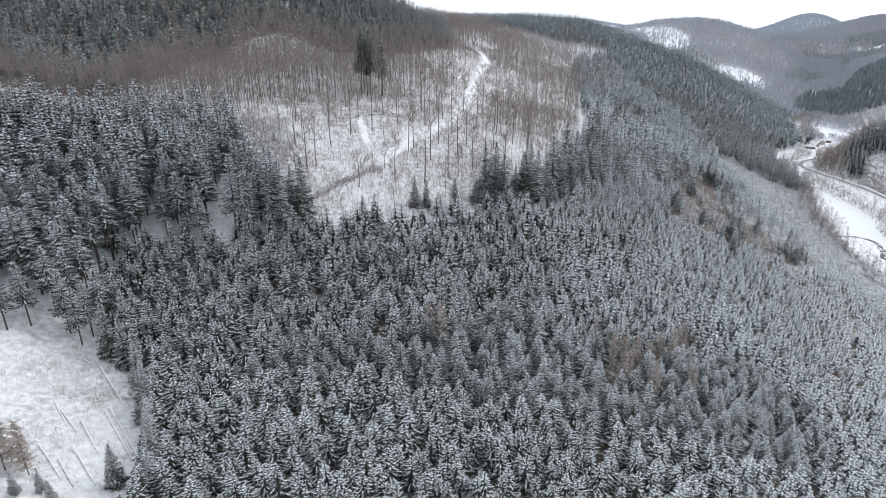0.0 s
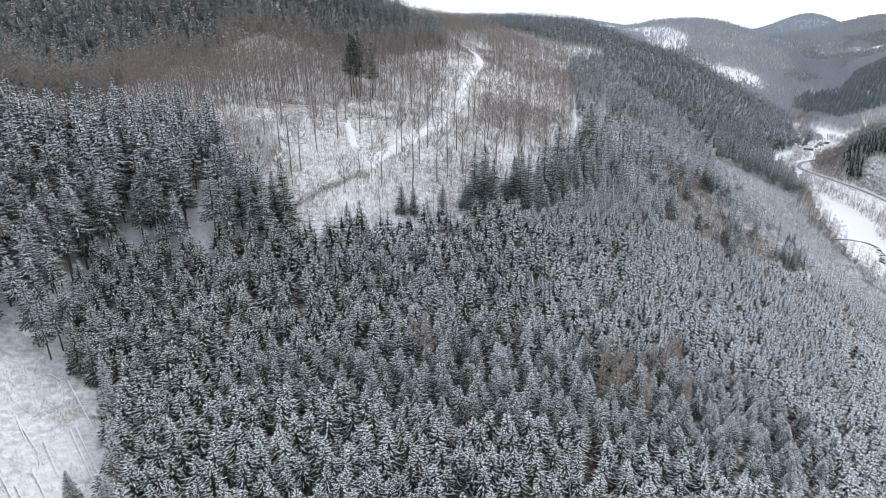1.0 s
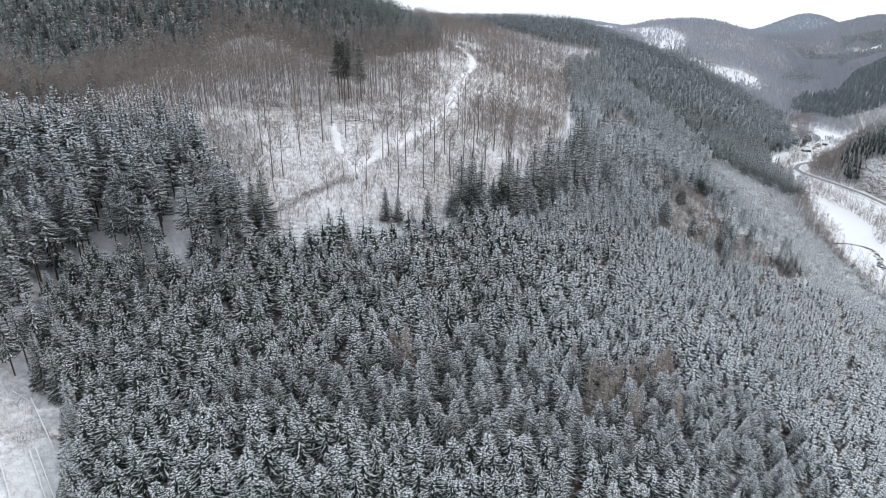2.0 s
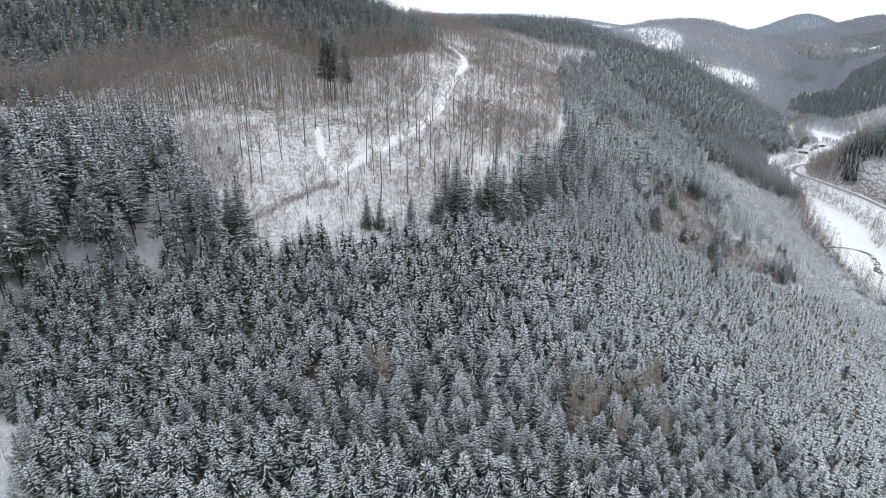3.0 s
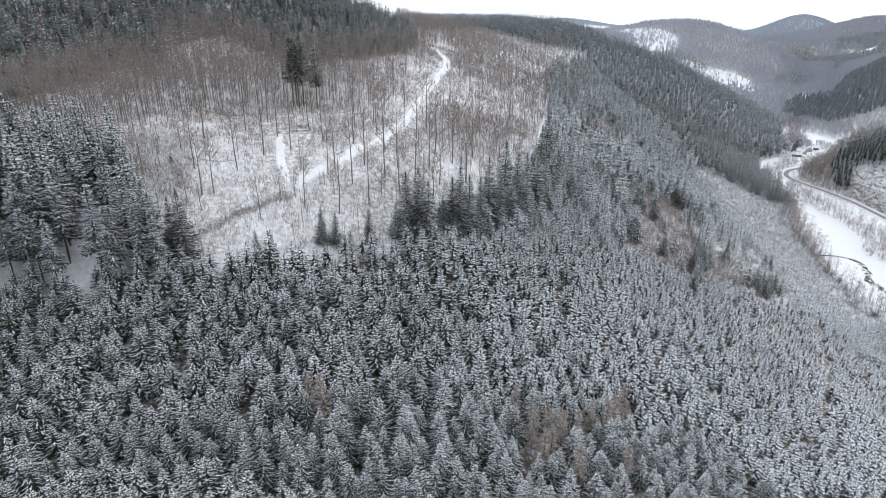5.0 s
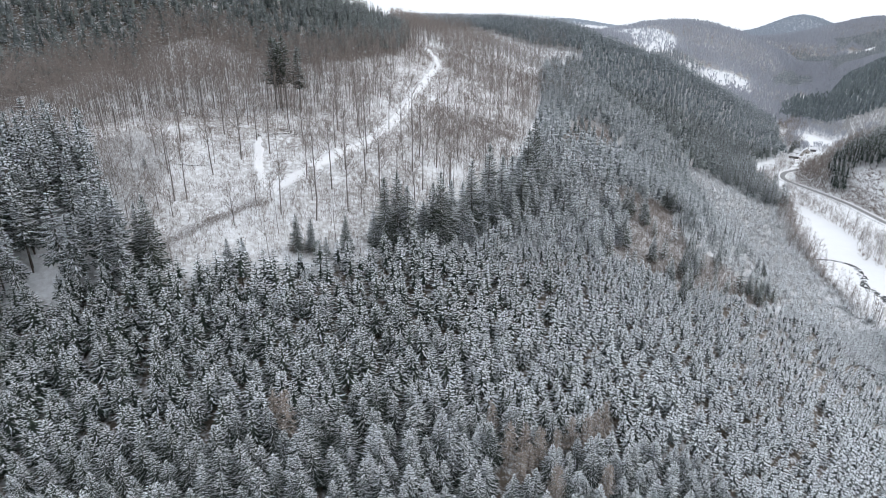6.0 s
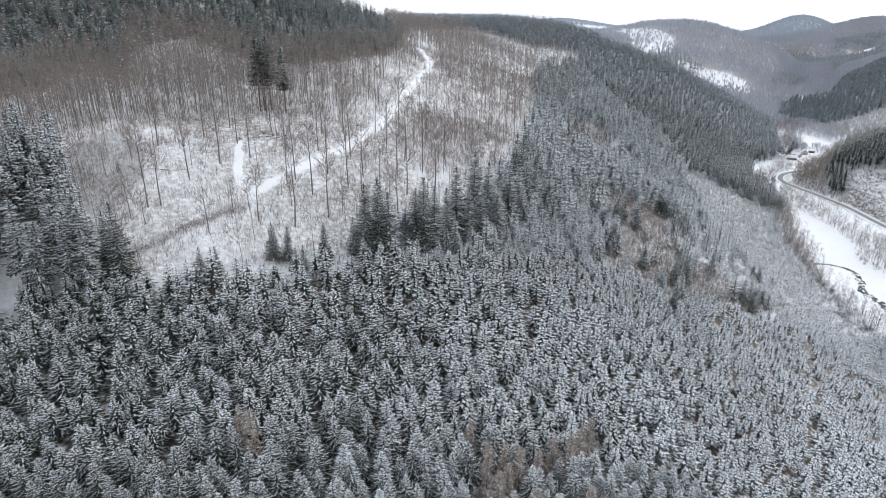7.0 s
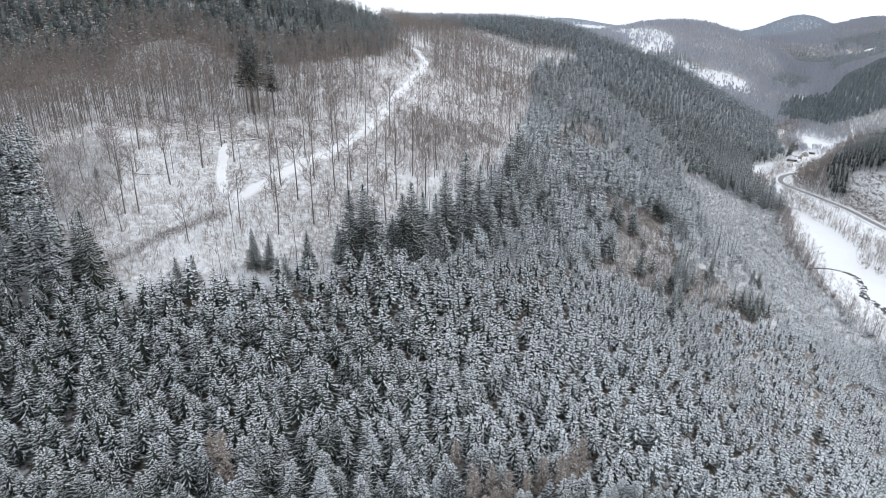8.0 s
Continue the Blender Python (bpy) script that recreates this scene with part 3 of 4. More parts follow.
SPRUCE_PARTS = (("trunk", BARK, ""), ("crown", NEEDLE, "dark green drooping spruce boughs"), ("snow_cover", SNOW, "fresh white snow along the boughs"))
used = set()

# ---- the plantation ----
rp = np.random.default_rng(11)
px, py = scatter(PLANTATION, 3.75, rp, 0.55)
ex, ey = scatter(PLANTATION, 3.4, rp, 0.55)
edge = 95 + 12 * np.sin(py / 17), 95 + 12 * np.sin(ey / 17)
px, py = np.concatenate([px[px < edge[0]], ex[ex >= edge[1]]]), np.concatenate([py[px < edge[0]], ey[ex >= edge[1]]])
DARK_LINE = ((199, 290), (193, 267), (185, 246), (157, 196), (145, 180), (126, 155), (108, 128))
LARCHES = ((47.7, 143, 12), (51.8, 145, 11), (55, 144, 12), (49.7, 138, 11), (59.3, 146, 10.5), (63, 149, 11), (69.9, 152, 11), (72.9, 155.5, 11), (57.4, 135, 12), (69.7, 139, 11), (44.4, 150, 10), (52, 141, 10), (67, 149, 12), (-0.4, 139, 14), (-3.5, 142, 11), (-77, 86, 10), (-79, 84, 11), (-80, 87, 9), (-92, 192, 16), (-88, 196, 15), (-75, 84, 9))
ok = gap_to(DARK_LINE, px, py) > 1.45
PATCHES = (((-97, 160), (-98, 174), (-92, 184), (-87, 183), (-89, 168), (-92, 160)), ((-74, 170), (-76, 198), (-68, 198), (-63, 182), (-65, 171)))
for poly in PATCHES:
    ok &= ~inside(poly, px, py) | (rp.random(len(px)) < 0.25)
for a, b, _ in LARCHES:
    ok &= np.hypot(px - a, py - b) > 2.5
px, py = px[ok], py[ok]
# trees get lower to the east and near the upper edge
tall = 10.4 - 3.2 * np.clip((px - 50) / 90, 0, 1) - 2.0 * np.clip((px - 180) / 40, 0, 1) - 1.5 * np.clip((py - 170) / 50, 0, 1) + 0.9 * wave(px, py, 60)
tall = tall * rp.uniform(0.82, 1.13, len(px))
frost = np.clip(0.52 + 0.1 * (px > 70) - 0.1 * (px < 40) + 0.006 * (px - 20) + 0.26 * np.clip((15 - px) / 60, 0, 1) - 0.26 * np.clip((142 - py) / 20, 0, 1) + 0.25 * np.clip((py - 150) / 45, 0, 1) - 0.3 * (px < -0.9 * (py - 60) - 18) + 0.25 * wave(px, py, 90, 1.0) + rp.uniform(-0.3, 0.3, len(px)), 0, 0.99)
near = (px > -60) & (px < 125) & (py > 120) & (py < 151)
near_id = np.nonzero(near)[0][:300]
rest = np.ones(len(px), bool)
rest[near_id] = False
snow_steps = (0.22, 0.5, 0.85, 1.5)
masters = []
for sn in snow_steps:
    for _ in range(2):
        masters.append(tree_thing("spruce_tree", spruce(rp, 9.8, 3.25, 20, 10, 0.04, 0.62 * sn, taper=0.86), SPRUCE_PARTS,
                                  "young spruce in a dense plantation with snow on its boughs" if sn < 0.5 else "young spruce with boughs heavily laden with snow", "spruce", "plantation spruces"))
for i in near_id:
    plant(masters[2 * int(min(3, frost[i] * 4)) + int(rp.integers(0, 2))], px[i], py[i], tall[i] / 10.0, rp.uniform(0, 6.28), used)
mids = [spruce(rp, 9.8, 3.25, (12, 9, 7)[k], (8, 7, 6)[k], 0.24, sn, fine=False, taper=0.86, bulk=(1.0, 1.15, 1.3)[k], core=0.34) for sn in snow_steps for k in range(3)]
grade = 3 * np.minimum(3, (frost * 4).astype(int)) + ((px > 80) | (py > 175)) + (px > 140)
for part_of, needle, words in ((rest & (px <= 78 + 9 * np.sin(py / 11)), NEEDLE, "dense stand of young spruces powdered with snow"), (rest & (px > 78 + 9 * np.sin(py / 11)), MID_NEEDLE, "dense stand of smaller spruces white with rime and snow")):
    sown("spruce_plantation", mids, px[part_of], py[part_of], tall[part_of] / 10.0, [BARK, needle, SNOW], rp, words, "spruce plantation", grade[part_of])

# ---- tall spruces ----
ro = np.random.default_rng(5)
old_label = "mature spruce with bare lower trunk and snowy crown"
olds = [tree_thing("tall_spruce", spruce(ro, 17.0, 3.0, 21, 10, c, sn, ragged=0.26, taper=0.75, droop=0.42), SPRUCE_PARTS, old_label, "spruce", "old spruce block") for c, sn in ((0.42, 1.1), (0.36, 0.7), (0.48, 1.0), (0.25, 1.4))]
ox, oy = scatter(OLD_BLOCK, 4.1, ro, 0.5, keep=0.97)
gaps = inside(PATCHES[0], ox, oy) | inside(PATCHES[1], ox, oy)
gaps &= ro.random(len(ox)) < np.where(ox < -80, 0.4, 0.8)
ox, oy = ox[~gaps], oy[~gaps]
osz = ro.uniform(0.85, 1.15, len(ox)) * np.where(oy < 195, 1.28, 1.1)
front = np.nonzero((ox > -118) & (oy < 196))[0][:90]
back = np.ones(len(ox), bool)
back[front] = False
for a, b in ((-104, 131), (-96, 133), (-92, 130.5), (-91, 134), (-107, 127), (-89, 137), (-101, 137), (-112, 131), (-98, 140)):
    plant(olds[int(ro.integers(0, 3))], a, b, ro.uniform(0.95, 1.15), ro.uniform(0, 6.28), used)
for i in front:
    plant(olds[int(ro.integers(0, 4))], ox[i], oy[i], osz[i], ro.uniform(0, 6.28), used)
sown("old_spruce_stand", [spruce(ro, 17.0, 3.3, 15, 8, c, sn, fine=False, ragged=0.26, taper=0.72, droop=0.42, bulk=1.2, cover=1.2) for c, sn in ((0.2, 0.7), (0.3, 1.1), (0.12, 1.5))], ox[back], oy[back], osz[back], [BARK, NEEDLE, SNOW], ro, "mature spruce stand powdered with snow", "spruce stand")

GREEN_PARTS = (("trunk", BARK, ""), ("crown", NEEDLE_GREEN, "dark green boughs almost free of snow"), ("snow_cover", SNOW, "thin snow along the boughs"))
bigs = [tree_thing("tall_spruce", spruce(ro, 16.0, 3.5, 30, 13, c, sn, ragged=0.24, taper=0.9), GREEN_PARTS, "tall full-crowned spruce at the edge of the plantation", "spruce", "edge spruces") for c, sn in ((0.03, 0.35), (0.06, 0.8), (0.02, 1.3))]
for x, y, h, k in ((-46, 185, 22, 0), (-50, 188, 17, 1), (-55, 183, 17, 2), (-60, 186, 15, 1), (12, 207, 12, 2), (15.5, 208.5, 23, 0), (19.0, 210, 25, 0), (22.5, 209, 22, 1), (30, 215, 20, 0), (32.5, 216, 24, 0), (36, 219, 21, 2), (40, 222, 20, 2), (27, 214, 14, 1), (43, 226, 25, 1),
                   (49, 234, 29, 1), (54, 238, 24, 2), (57, 233, 20, 2), (62, 242, 23, 1), (66, 248, 20, 2), (70, 256, 22, 1), (47, 227, 18, 2), (51, 229, 19, 1), (59, 247, 21, 2), (67, 266, 25, 1), (71, 276, 27, 0), (73, 268, 18, 2), (77, 276, 18, 1), (80, 262, 16, 2), (86, 270, 17, 1), (75, 290, 19, 0), (81, 286, 17, 2),
                   (-10, 199, 12, 0), (-6, 200, 11, 1), (4, 202, 12, 0), (-23, 190, 9, 2), (-27, 189, 9, 2), (-66, 229, 4, 2), (-1, 197, 8, 2),
                   (-61, 86, 10, 0), (-74, 79, 5, 1), (-71, 81, 5, 2), (-68, 79, 5, 1), (-84, 128.5, 15, 0), (-79, 126, 14, 0), (-73, 120, 13, 1), (-68, 113, 12, 1), (-66, 108, 13, 0), (-62, 102, 12, 1), (-59, 97, 13, 1), (-55, 90, 13, 0), (-53, 84, 12, 1), (-86, 139, 16, 0), (-82, 134, 15, 1), (119, 224, 14, 1), (122, 228, 13, 0), (116, 231, 12, 1), (161, 249, 11, 0), (158, 252, 11, 1), (165, 254, 10, 0), (169, 257, 11, 1), (128, 246, 12, 0), (131, 250, 13, 1), (104, 262, 14, 1), (110, 270, 14, 0), (114, 276, 13, 1), (108, 285, 14, 2), (104, 250, 13, 1), (119, 272, 14, 1), (138, 299, 15, 0), (141, 298, 14, 1), (125, 241, 13, 0), (131, 245, 13, 1), (114, 245, 12, 1), (179, 284, 9, 0), (183, 286, 9, 1), (135, 253, 11, 1), (149, 263, 10, 0), (418, 674, 14, 1), (425, 684, 13, 0), (432, 694, 14, 1), (440, 704, 12, 1), (447, 709, 12, 2)):
    plant(bigs[k], x, y, h / 16.0, ro.uniform(0, 6.28), used)
lofty = [tree_thing("tall_spruce", spruce(ro, 26.0, 3.6, 32, 12, 0.36, sn, ragged=0.25, taper=0.7), GREEN_PARTS, "lone mature spruce towering among bare beeches", "spruce", "spruces among beeches") for sn in (0.2, 0.6)]
for x, y, h, k in ((-41, 306, 31, 0), (-38, 304, 29, 0), (-37, 309, 32, 0), (-40, 309, 30, 0), (-31, 310, 28, 1)):
    plant(lofty[k], x, y, h / 26.0, ro.uniform(0, 6.28), used)
sx, sy = scatter(STRIP, 4.3, ro, 0.5)
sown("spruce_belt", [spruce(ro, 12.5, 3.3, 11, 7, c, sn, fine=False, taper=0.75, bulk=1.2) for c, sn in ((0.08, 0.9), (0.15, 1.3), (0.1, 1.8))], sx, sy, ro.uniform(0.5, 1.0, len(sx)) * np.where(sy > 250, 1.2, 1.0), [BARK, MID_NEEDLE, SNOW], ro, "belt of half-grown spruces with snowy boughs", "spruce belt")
sx, sy = scatter(STRIP, 3.0, ro, 0.5)
front = sy < 262 
sown("spruce_saplings", [spruce(ro, 5.0, 1.5, 8, 6, 0.03, 0.8, fine=False) for _ in range(2)], sx[front], sy[front], ro.uniform(0.5, 1.2, front.sum()), [BARK, NEEDLE, SNOW], ro, "snowy spruce saplings below the taller belt", "saplings")

# ---- larches in the plantation ----
LARCH_PARTS = (("trunk", BARK, ""), ("crown", NEEDLE_BROWN, "bare brown larch twigs"), ("snow_cover", SNOW, "a little snow on the twigs"))
larches = [tree_thing("larch_tree", larch(ro, 11.0), LARCH_PARTS, "leafless pale brown larch among snowy spruces", "larch", "larches in the plantation") for _ in range(2)]
for x, y, h in LARCHES:
    plant(larches[int(ro.integers(0, 2))], x, y, h / 10.0, ro.uniform(0, 6.28), used)

# ---- beech wood ----
rb = np.random.default_rng(21)
BEECH_PARTS = (("trunk", BEECH, ""), ("crown", TWIG, "fine leafless brown twigs"))
beeches = [tree_thing("beech_tree", beech(rb, 22.0, 26, 10, st, sp, 1.35), BEECH_PARTS, "tall leafless beech with a slender grey trunk", "beech", "standing beeches") for st, sp in ((0.45, 0.15), (0.5, 0.13), (0.38, 0.17), (0.55, 0.15))]
low_beech = [tree_thing("beech_tree", beech(rb, 12.0, 24, 10, 0.32, 0.24, 1.6), BEECH_PARTS, "low spreading leafless beech in the cutting", "beech", "standing beeches")]
TALL = ((-44, 230), (-57, 226), (-50, 212), (-47, 214), (-37, 259), (-30, 250), (-20, 262), (-8, 262), (0, 276), (4, 262), (-12, 240), (-14, 236), (-2, 246), (-5, 233), (6, 240), (-18, 214), (-7, 214), (2, 222),
        (10, 250), (17, 238), (12, 232), (22, 254), (26, 244), (31, 262), (24, 268), (36, 250), (16, 282), (10, 296), (-27, 271), (-50, 262), (-62, 250), (-45, 276), (40, 274), (-10, 282), (-3, 292), (24, 226), (34, 236), (20, 300), (-38, 242))
for i, (x, y) in enumerate(TALL):
    plant(beeches[i % 4], x, y, rb.uniform(0.8, 1.1), rb.uniform(0, 6.28), used)
for x, y in ((-53, 207), (-48, 205), (-66, 238), (-22, 219), (-26, 216), (6, 226), (13, 226), (-10, 224), (-68, 225), (-30, 205), (19, 222)):
    plant(low_beech[0], x, y, rb.uniform(0.75, 1.1), rb.uniform(0, 6.28), used)

bx, by = scatter(BEECHES, 5.6, rb)
wx, wy = scatter(((-240, 200), (-140, 225), (-95, 250), (-70, 285), (-45, 300), (-20, 330), (-5, 420), (-42, 408), (-83, 398), (-108, 407), (-124, 391), (-131, 367), (-150, 349), (-167, 310), (-172, 294), (-280, 262)), 5.4, rb)
bx, by = np.concatenate([bx, wx]), np.concatenate([by, wy])
out = ~inside(HILL_WOOD, bx, by)
bx, by = bx[out], by[out]
open_cut = inside(((-86, 236), (-60, 208), (-40, 184), (9, 200), (26, 220), (40, 262), (10, 300), (-20, 300), (-60, 285), (-88, 262)), bx, by)
TRACK_LINE = TRACK[3:] 
STUB_LINE = ((-25, 227), (-32, 241), (-38, 264))
in_front = np.zeros(len(bx), bool)
for d in (9, 18, 27, 36):
    in_front |= (gap_to(TRACK_LINE, bx, by + d) < 5) | (gap_to(STUB_LINE, bx, by + d) < 5)
ok = (gap_to(TRACK_LINE, bx, by) > 6) & (gap_to(RIDE[:5], bx, by) > 1.5) & ~(in_front & (rb.random(len(bx)) < 0.92)) & ~(open_cut & (rb.random(len(bx)) < 0.9))
bx, by = bx[ok], by[ok]
far = by > 430
thin = (bx > 8) & (by > 225) & (by < 420) & (rb.random(len(bx)) < 0.65)
bx, by, far = bx[~thin], by[~thin], far[~thin]
sown("beech_wood", [beech(rb, 20.0, 9, 6, st, 0.13, 0.65, False, 0.07) for st in (0.42, 0.5, 0.55, 0.47)], bx[~far], by[~far], rb.uniform(0.7, 1.12, (~far).sum()), [BEECH, TWIG], rb, "leafless beech wood with slender grey trunks", "beech wood")
sown("far_beech_wood", [beech(rb, 20.0, 6, 3, st, 0.16, 0.6, False, 0.14) for st in (0.4, 0.5)], bx[far], by[far], rb.uniform(0.7, 1.05, far.sum()), [BEECH, TWIG], rb, "distant leafless beech wood on the saddle", "beech wood")
ux, uy = scatter(BEECHES, 2.3, rb, 0.5)
dens = 0.75 + 0.3 * (uy < 240) + 0.3 * wave(ux, uy, 55, 2.0) + 0.45 * wave(ux, uy, 21, 1.0)
ok = (uy < 560) & (gap_to(TRACK_LINE, ux, uy) > 3.6) & (gap_to(((-25, 227), (-32, 241), (-38, 264)), ux, uy) > 2.6) & (gap_to(RIDE[:5], ux, uy) > 0.9) & (rb.random(len(ux)) < dens)
ux, uy = ux[ok], uy[ok]
sown("undergrowth", [brush(rb, 3.0, 10, 1.0, 0.032), brush(rb, 2.0, 11, 1.0, 0.03), brush(rb, 4.0, 8, 0.9, 0.034)], ux, uy, rb.uniform(0.6, 1.35, len(ux)), [TWIG_RED], rb, "leafless beech saplings and withered stalks in snow", "undergrowth")
gx0, gy0 = scatter(((-90, 240), (-83, 230), (-68, 206), (-57, 209), (-58, 226), (-66, 250), (-83, 254)), 1.15, rb, 0.5)
sown("young_growth", [brush(rb, 2.4, 9, 0.8, 0.022), brush(rb, 1.8, 10, 0.8, 0.02)], gx0, gy0, rb.uniform(0.7, 1.3, len(gx0)), [RIME], rb, "pale hazy thicket of leafless young growth", "young growth")
kx = np.concatenate([np.interp(np.linspace(0, 1, 90), (0, 0.33, 0.66, 1), (-47, -39, -32, -24)) + rb.normal(0, 0.9, 90) for _ in range(3)])
ky = np.concatenate([np.interp(np.linspace(0, 1, 90), (0, 0.33, 0.66, 1), (194, 203, 211, 219)) + rb.normal(0, 0.9, 90) for _ in range(3)])
sown("bank_brush", [brush(rb, 1.2, 8, 0.8, 0.028), brush(rb, 0.9, 9, 0.9, 0.026)], kx, ky, rb.uniform(0.6, 1.3, len(kx)), [TWIG], rb, "low brush along the bank below the track", "brush")
ex0, ey0 = scatter(((106, 473), (124, 595), (136, 732), (150, 815), (182, 800), (172, 640), (152, 540), (128, 480)), 8.0, rb, 0.5, 0.8)
sown("far_beech_wood", [beech(rb, 18.0, 6, 3, 0.4, 0.16, 0.6, False, 0.14)], ex0, ey0, rb.uniform(0.6, 1.05, len(ex0)), [BEECH, TWIG], rb, "leafless beeches scattered along the ride", "beech wood")
# a dense young stand east of the track
yx, yy = scatter(((10, 262), (24, 250), (60, 262), (70, 304), (82, 362), (60, 400), (34, 370), (24, 318)), 2.8, rb, 0.55)
yk = (gap_to(TRACK_LINE, yx, yy) > 6) & (rb.random(len(yx)) < np.clip(1.15 - (np.hypot((yx - 48) / 30, (yy - 315) / 52)) ** 2, 0, 0.8) + 0.25 * wave(yx, yy, 26, 0.4))
yx, yy = yx[yk], yy[yk]
sown("young_beech_stand", [brush(rb, 6.5, 10, 0.9, 0.042), brush(rb, 5.0, 10, 1.0, 0.04), brush(rb, 3.5, 10, 1.0, 0.036)], yx, yy, rb.uniform(0.7, 1.25, len(yx)), [TWIG], rb, "dense leafless young beech stand of brown twigs", "young beeches")

# ---- upper hill, far slope and ridge ----
rh = np.random.default_rng(31)
hx, hy = scatter(HILL_WOOD, 5.6, rh, 0.5)
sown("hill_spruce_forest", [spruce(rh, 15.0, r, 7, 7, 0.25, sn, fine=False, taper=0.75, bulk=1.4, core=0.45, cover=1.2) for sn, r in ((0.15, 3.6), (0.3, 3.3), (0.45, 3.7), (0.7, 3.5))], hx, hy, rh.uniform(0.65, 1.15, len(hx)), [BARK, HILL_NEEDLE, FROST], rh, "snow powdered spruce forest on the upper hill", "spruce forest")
lx, ly = scatter(SLOPE, 5.9, rh, 0.6)
ok = ~inside(THICKET_UP, lx, ly) & ((ly < 560) | (rh.random(len(lx)) < 0.75)) & (gap_to(RIDE[:5], lx, ly) > 2.0)
lx, ly = lx[ok], ly[ok]
light = np.clip((lx - np.interp(ly, (300, 480, 560, 731), (120, 190, 215, 185))) / 60 + 0.45 + rh.uniform(-0.3, 0.3, len(lx)), 0, 0.99)
sown("slope_spruce_forest", [spruce(rh, 12.0, 3.7, 7, 6, 0.25, sn, fine=False, taper=0.72, bulk=1.45, core=0.46, cover=1.25) for sn in (1.8, 1.5, 1.2, 0.9)], lx, ly, rh.uniform(0.6, 1.35, len(lx)), [BARK, SLOPE_NEEDLE, FROST], rh, "frosted young spruce forest on the valley slope", "spruce forest", (light * 4).astype(int))
tx, ty = scatter(THICKET_UP, 11, rh, 0.5, 0.7)
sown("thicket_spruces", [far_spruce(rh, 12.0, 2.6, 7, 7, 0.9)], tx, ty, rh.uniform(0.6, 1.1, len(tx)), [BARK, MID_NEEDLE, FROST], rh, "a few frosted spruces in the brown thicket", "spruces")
dx, dy = scatter(NOSE, 5.8, rh, 0.55)
ok = ~inside(SADDLE, dx, dy)
dx, dy = dx[ok], dy[ok]
near_nose = (dy < 660) & (dx > 190)
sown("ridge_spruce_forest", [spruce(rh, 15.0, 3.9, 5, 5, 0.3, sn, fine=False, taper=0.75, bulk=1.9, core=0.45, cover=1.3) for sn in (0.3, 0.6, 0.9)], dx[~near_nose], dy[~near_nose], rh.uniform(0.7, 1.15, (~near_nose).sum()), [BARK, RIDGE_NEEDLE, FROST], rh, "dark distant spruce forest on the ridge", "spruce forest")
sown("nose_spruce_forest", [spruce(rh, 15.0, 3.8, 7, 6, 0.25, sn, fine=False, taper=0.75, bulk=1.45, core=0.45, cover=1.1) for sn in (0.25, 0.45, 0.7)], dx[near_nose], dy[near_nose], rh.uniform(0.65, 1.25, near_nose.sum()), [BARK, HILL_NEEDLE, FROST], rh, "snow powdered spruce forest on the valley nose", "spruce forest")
dx, dy = scatter(DARK_STRIP, 6.2, rh, 0.48)
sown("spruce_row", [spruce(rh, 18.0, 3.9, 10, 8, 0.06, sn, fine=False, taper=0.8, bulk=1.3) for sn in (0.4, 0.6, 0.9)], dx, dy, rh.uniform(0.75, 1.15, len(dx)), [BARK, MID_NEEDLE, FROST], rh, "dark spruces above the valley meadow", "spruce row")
# the open saddle: frosted saplings and single beeches on snow
tx, ty = scatter(SADDLE, 3.8, rh, 0.5, 0.8)
sown("rimed_shrubs", [bush(rh, 3.0), far_bare(rh, 6.0, 2.2, 6, 0.3), brush(rh, 4.0, 9)], tx, ty, rh.uniform(0.6, 1.3, len(tx)), [RIME], rh, "hoarfrosted saplings on the open saddle", "shrubs")
tx, ty = scatter(SADDLE, 8.0, rh, 0.5, 0.8)
sown("far_beech_wood", [beech(rh, 16.0, 6, 3, 0.4, 0.16, 0.7, False, 0.14)], tx, ty, rh.uniform(0.6, 1.05, len(tx)), [BEECH, TWIG], rh, "leafless beeches scattered over the saddle", "beech wood")

# ---- thickets and shrubs on the lower slope ----
for poly, step in ((THICKET, 1.6), (THICKET_UP, 2.0)):
    tx, ty = scatter(poly, step, rh, 0.5)
    sown("thicket", [brush(rh, 3.6, 10), brush(rh, 2.8, 12)], tx, ty, rh.uniform(0.7, 1.3, len(tx)), [TWIG_RED], rh, "dense leafless brown thicket on the slope", "thicket")
tx, ty = scatter(THICKET, 9.0, rh, 0.5, 0.7)
sown("thicket_spruces", [spruce(rh, 11.5, 3.0, 12, 8, 0.05, 0.7, fine=False, taper=0.75, bulk=1.2)], tx, ty, rh.uniform(0.55, 1.2, len(tx)), [BARK, NEEDLE_GREEN, SNOW], rh, "scattered dark spruces in the brown thicket", "spruces")
GROVE = ((139, 294), (168, 342), (187, 378), (198, 348), (188, 307), (163, 279), (142, 266), (130, 268))
tx, ty = scatter(GROVE, 5.0, rh, 0.55, 0.85)
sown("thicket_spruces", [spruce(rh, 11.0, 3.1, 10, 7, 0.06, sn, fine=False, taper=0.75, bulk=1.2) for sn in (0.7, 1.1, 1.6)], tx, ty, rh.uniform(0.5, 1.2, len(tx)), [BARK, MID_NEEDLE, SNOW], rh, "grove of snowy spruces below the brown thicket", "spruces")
tx, ty = scatter(SHRUBS, 2.5, rh, 0.5)
ok = ~inside(GROVE, tx, ty)
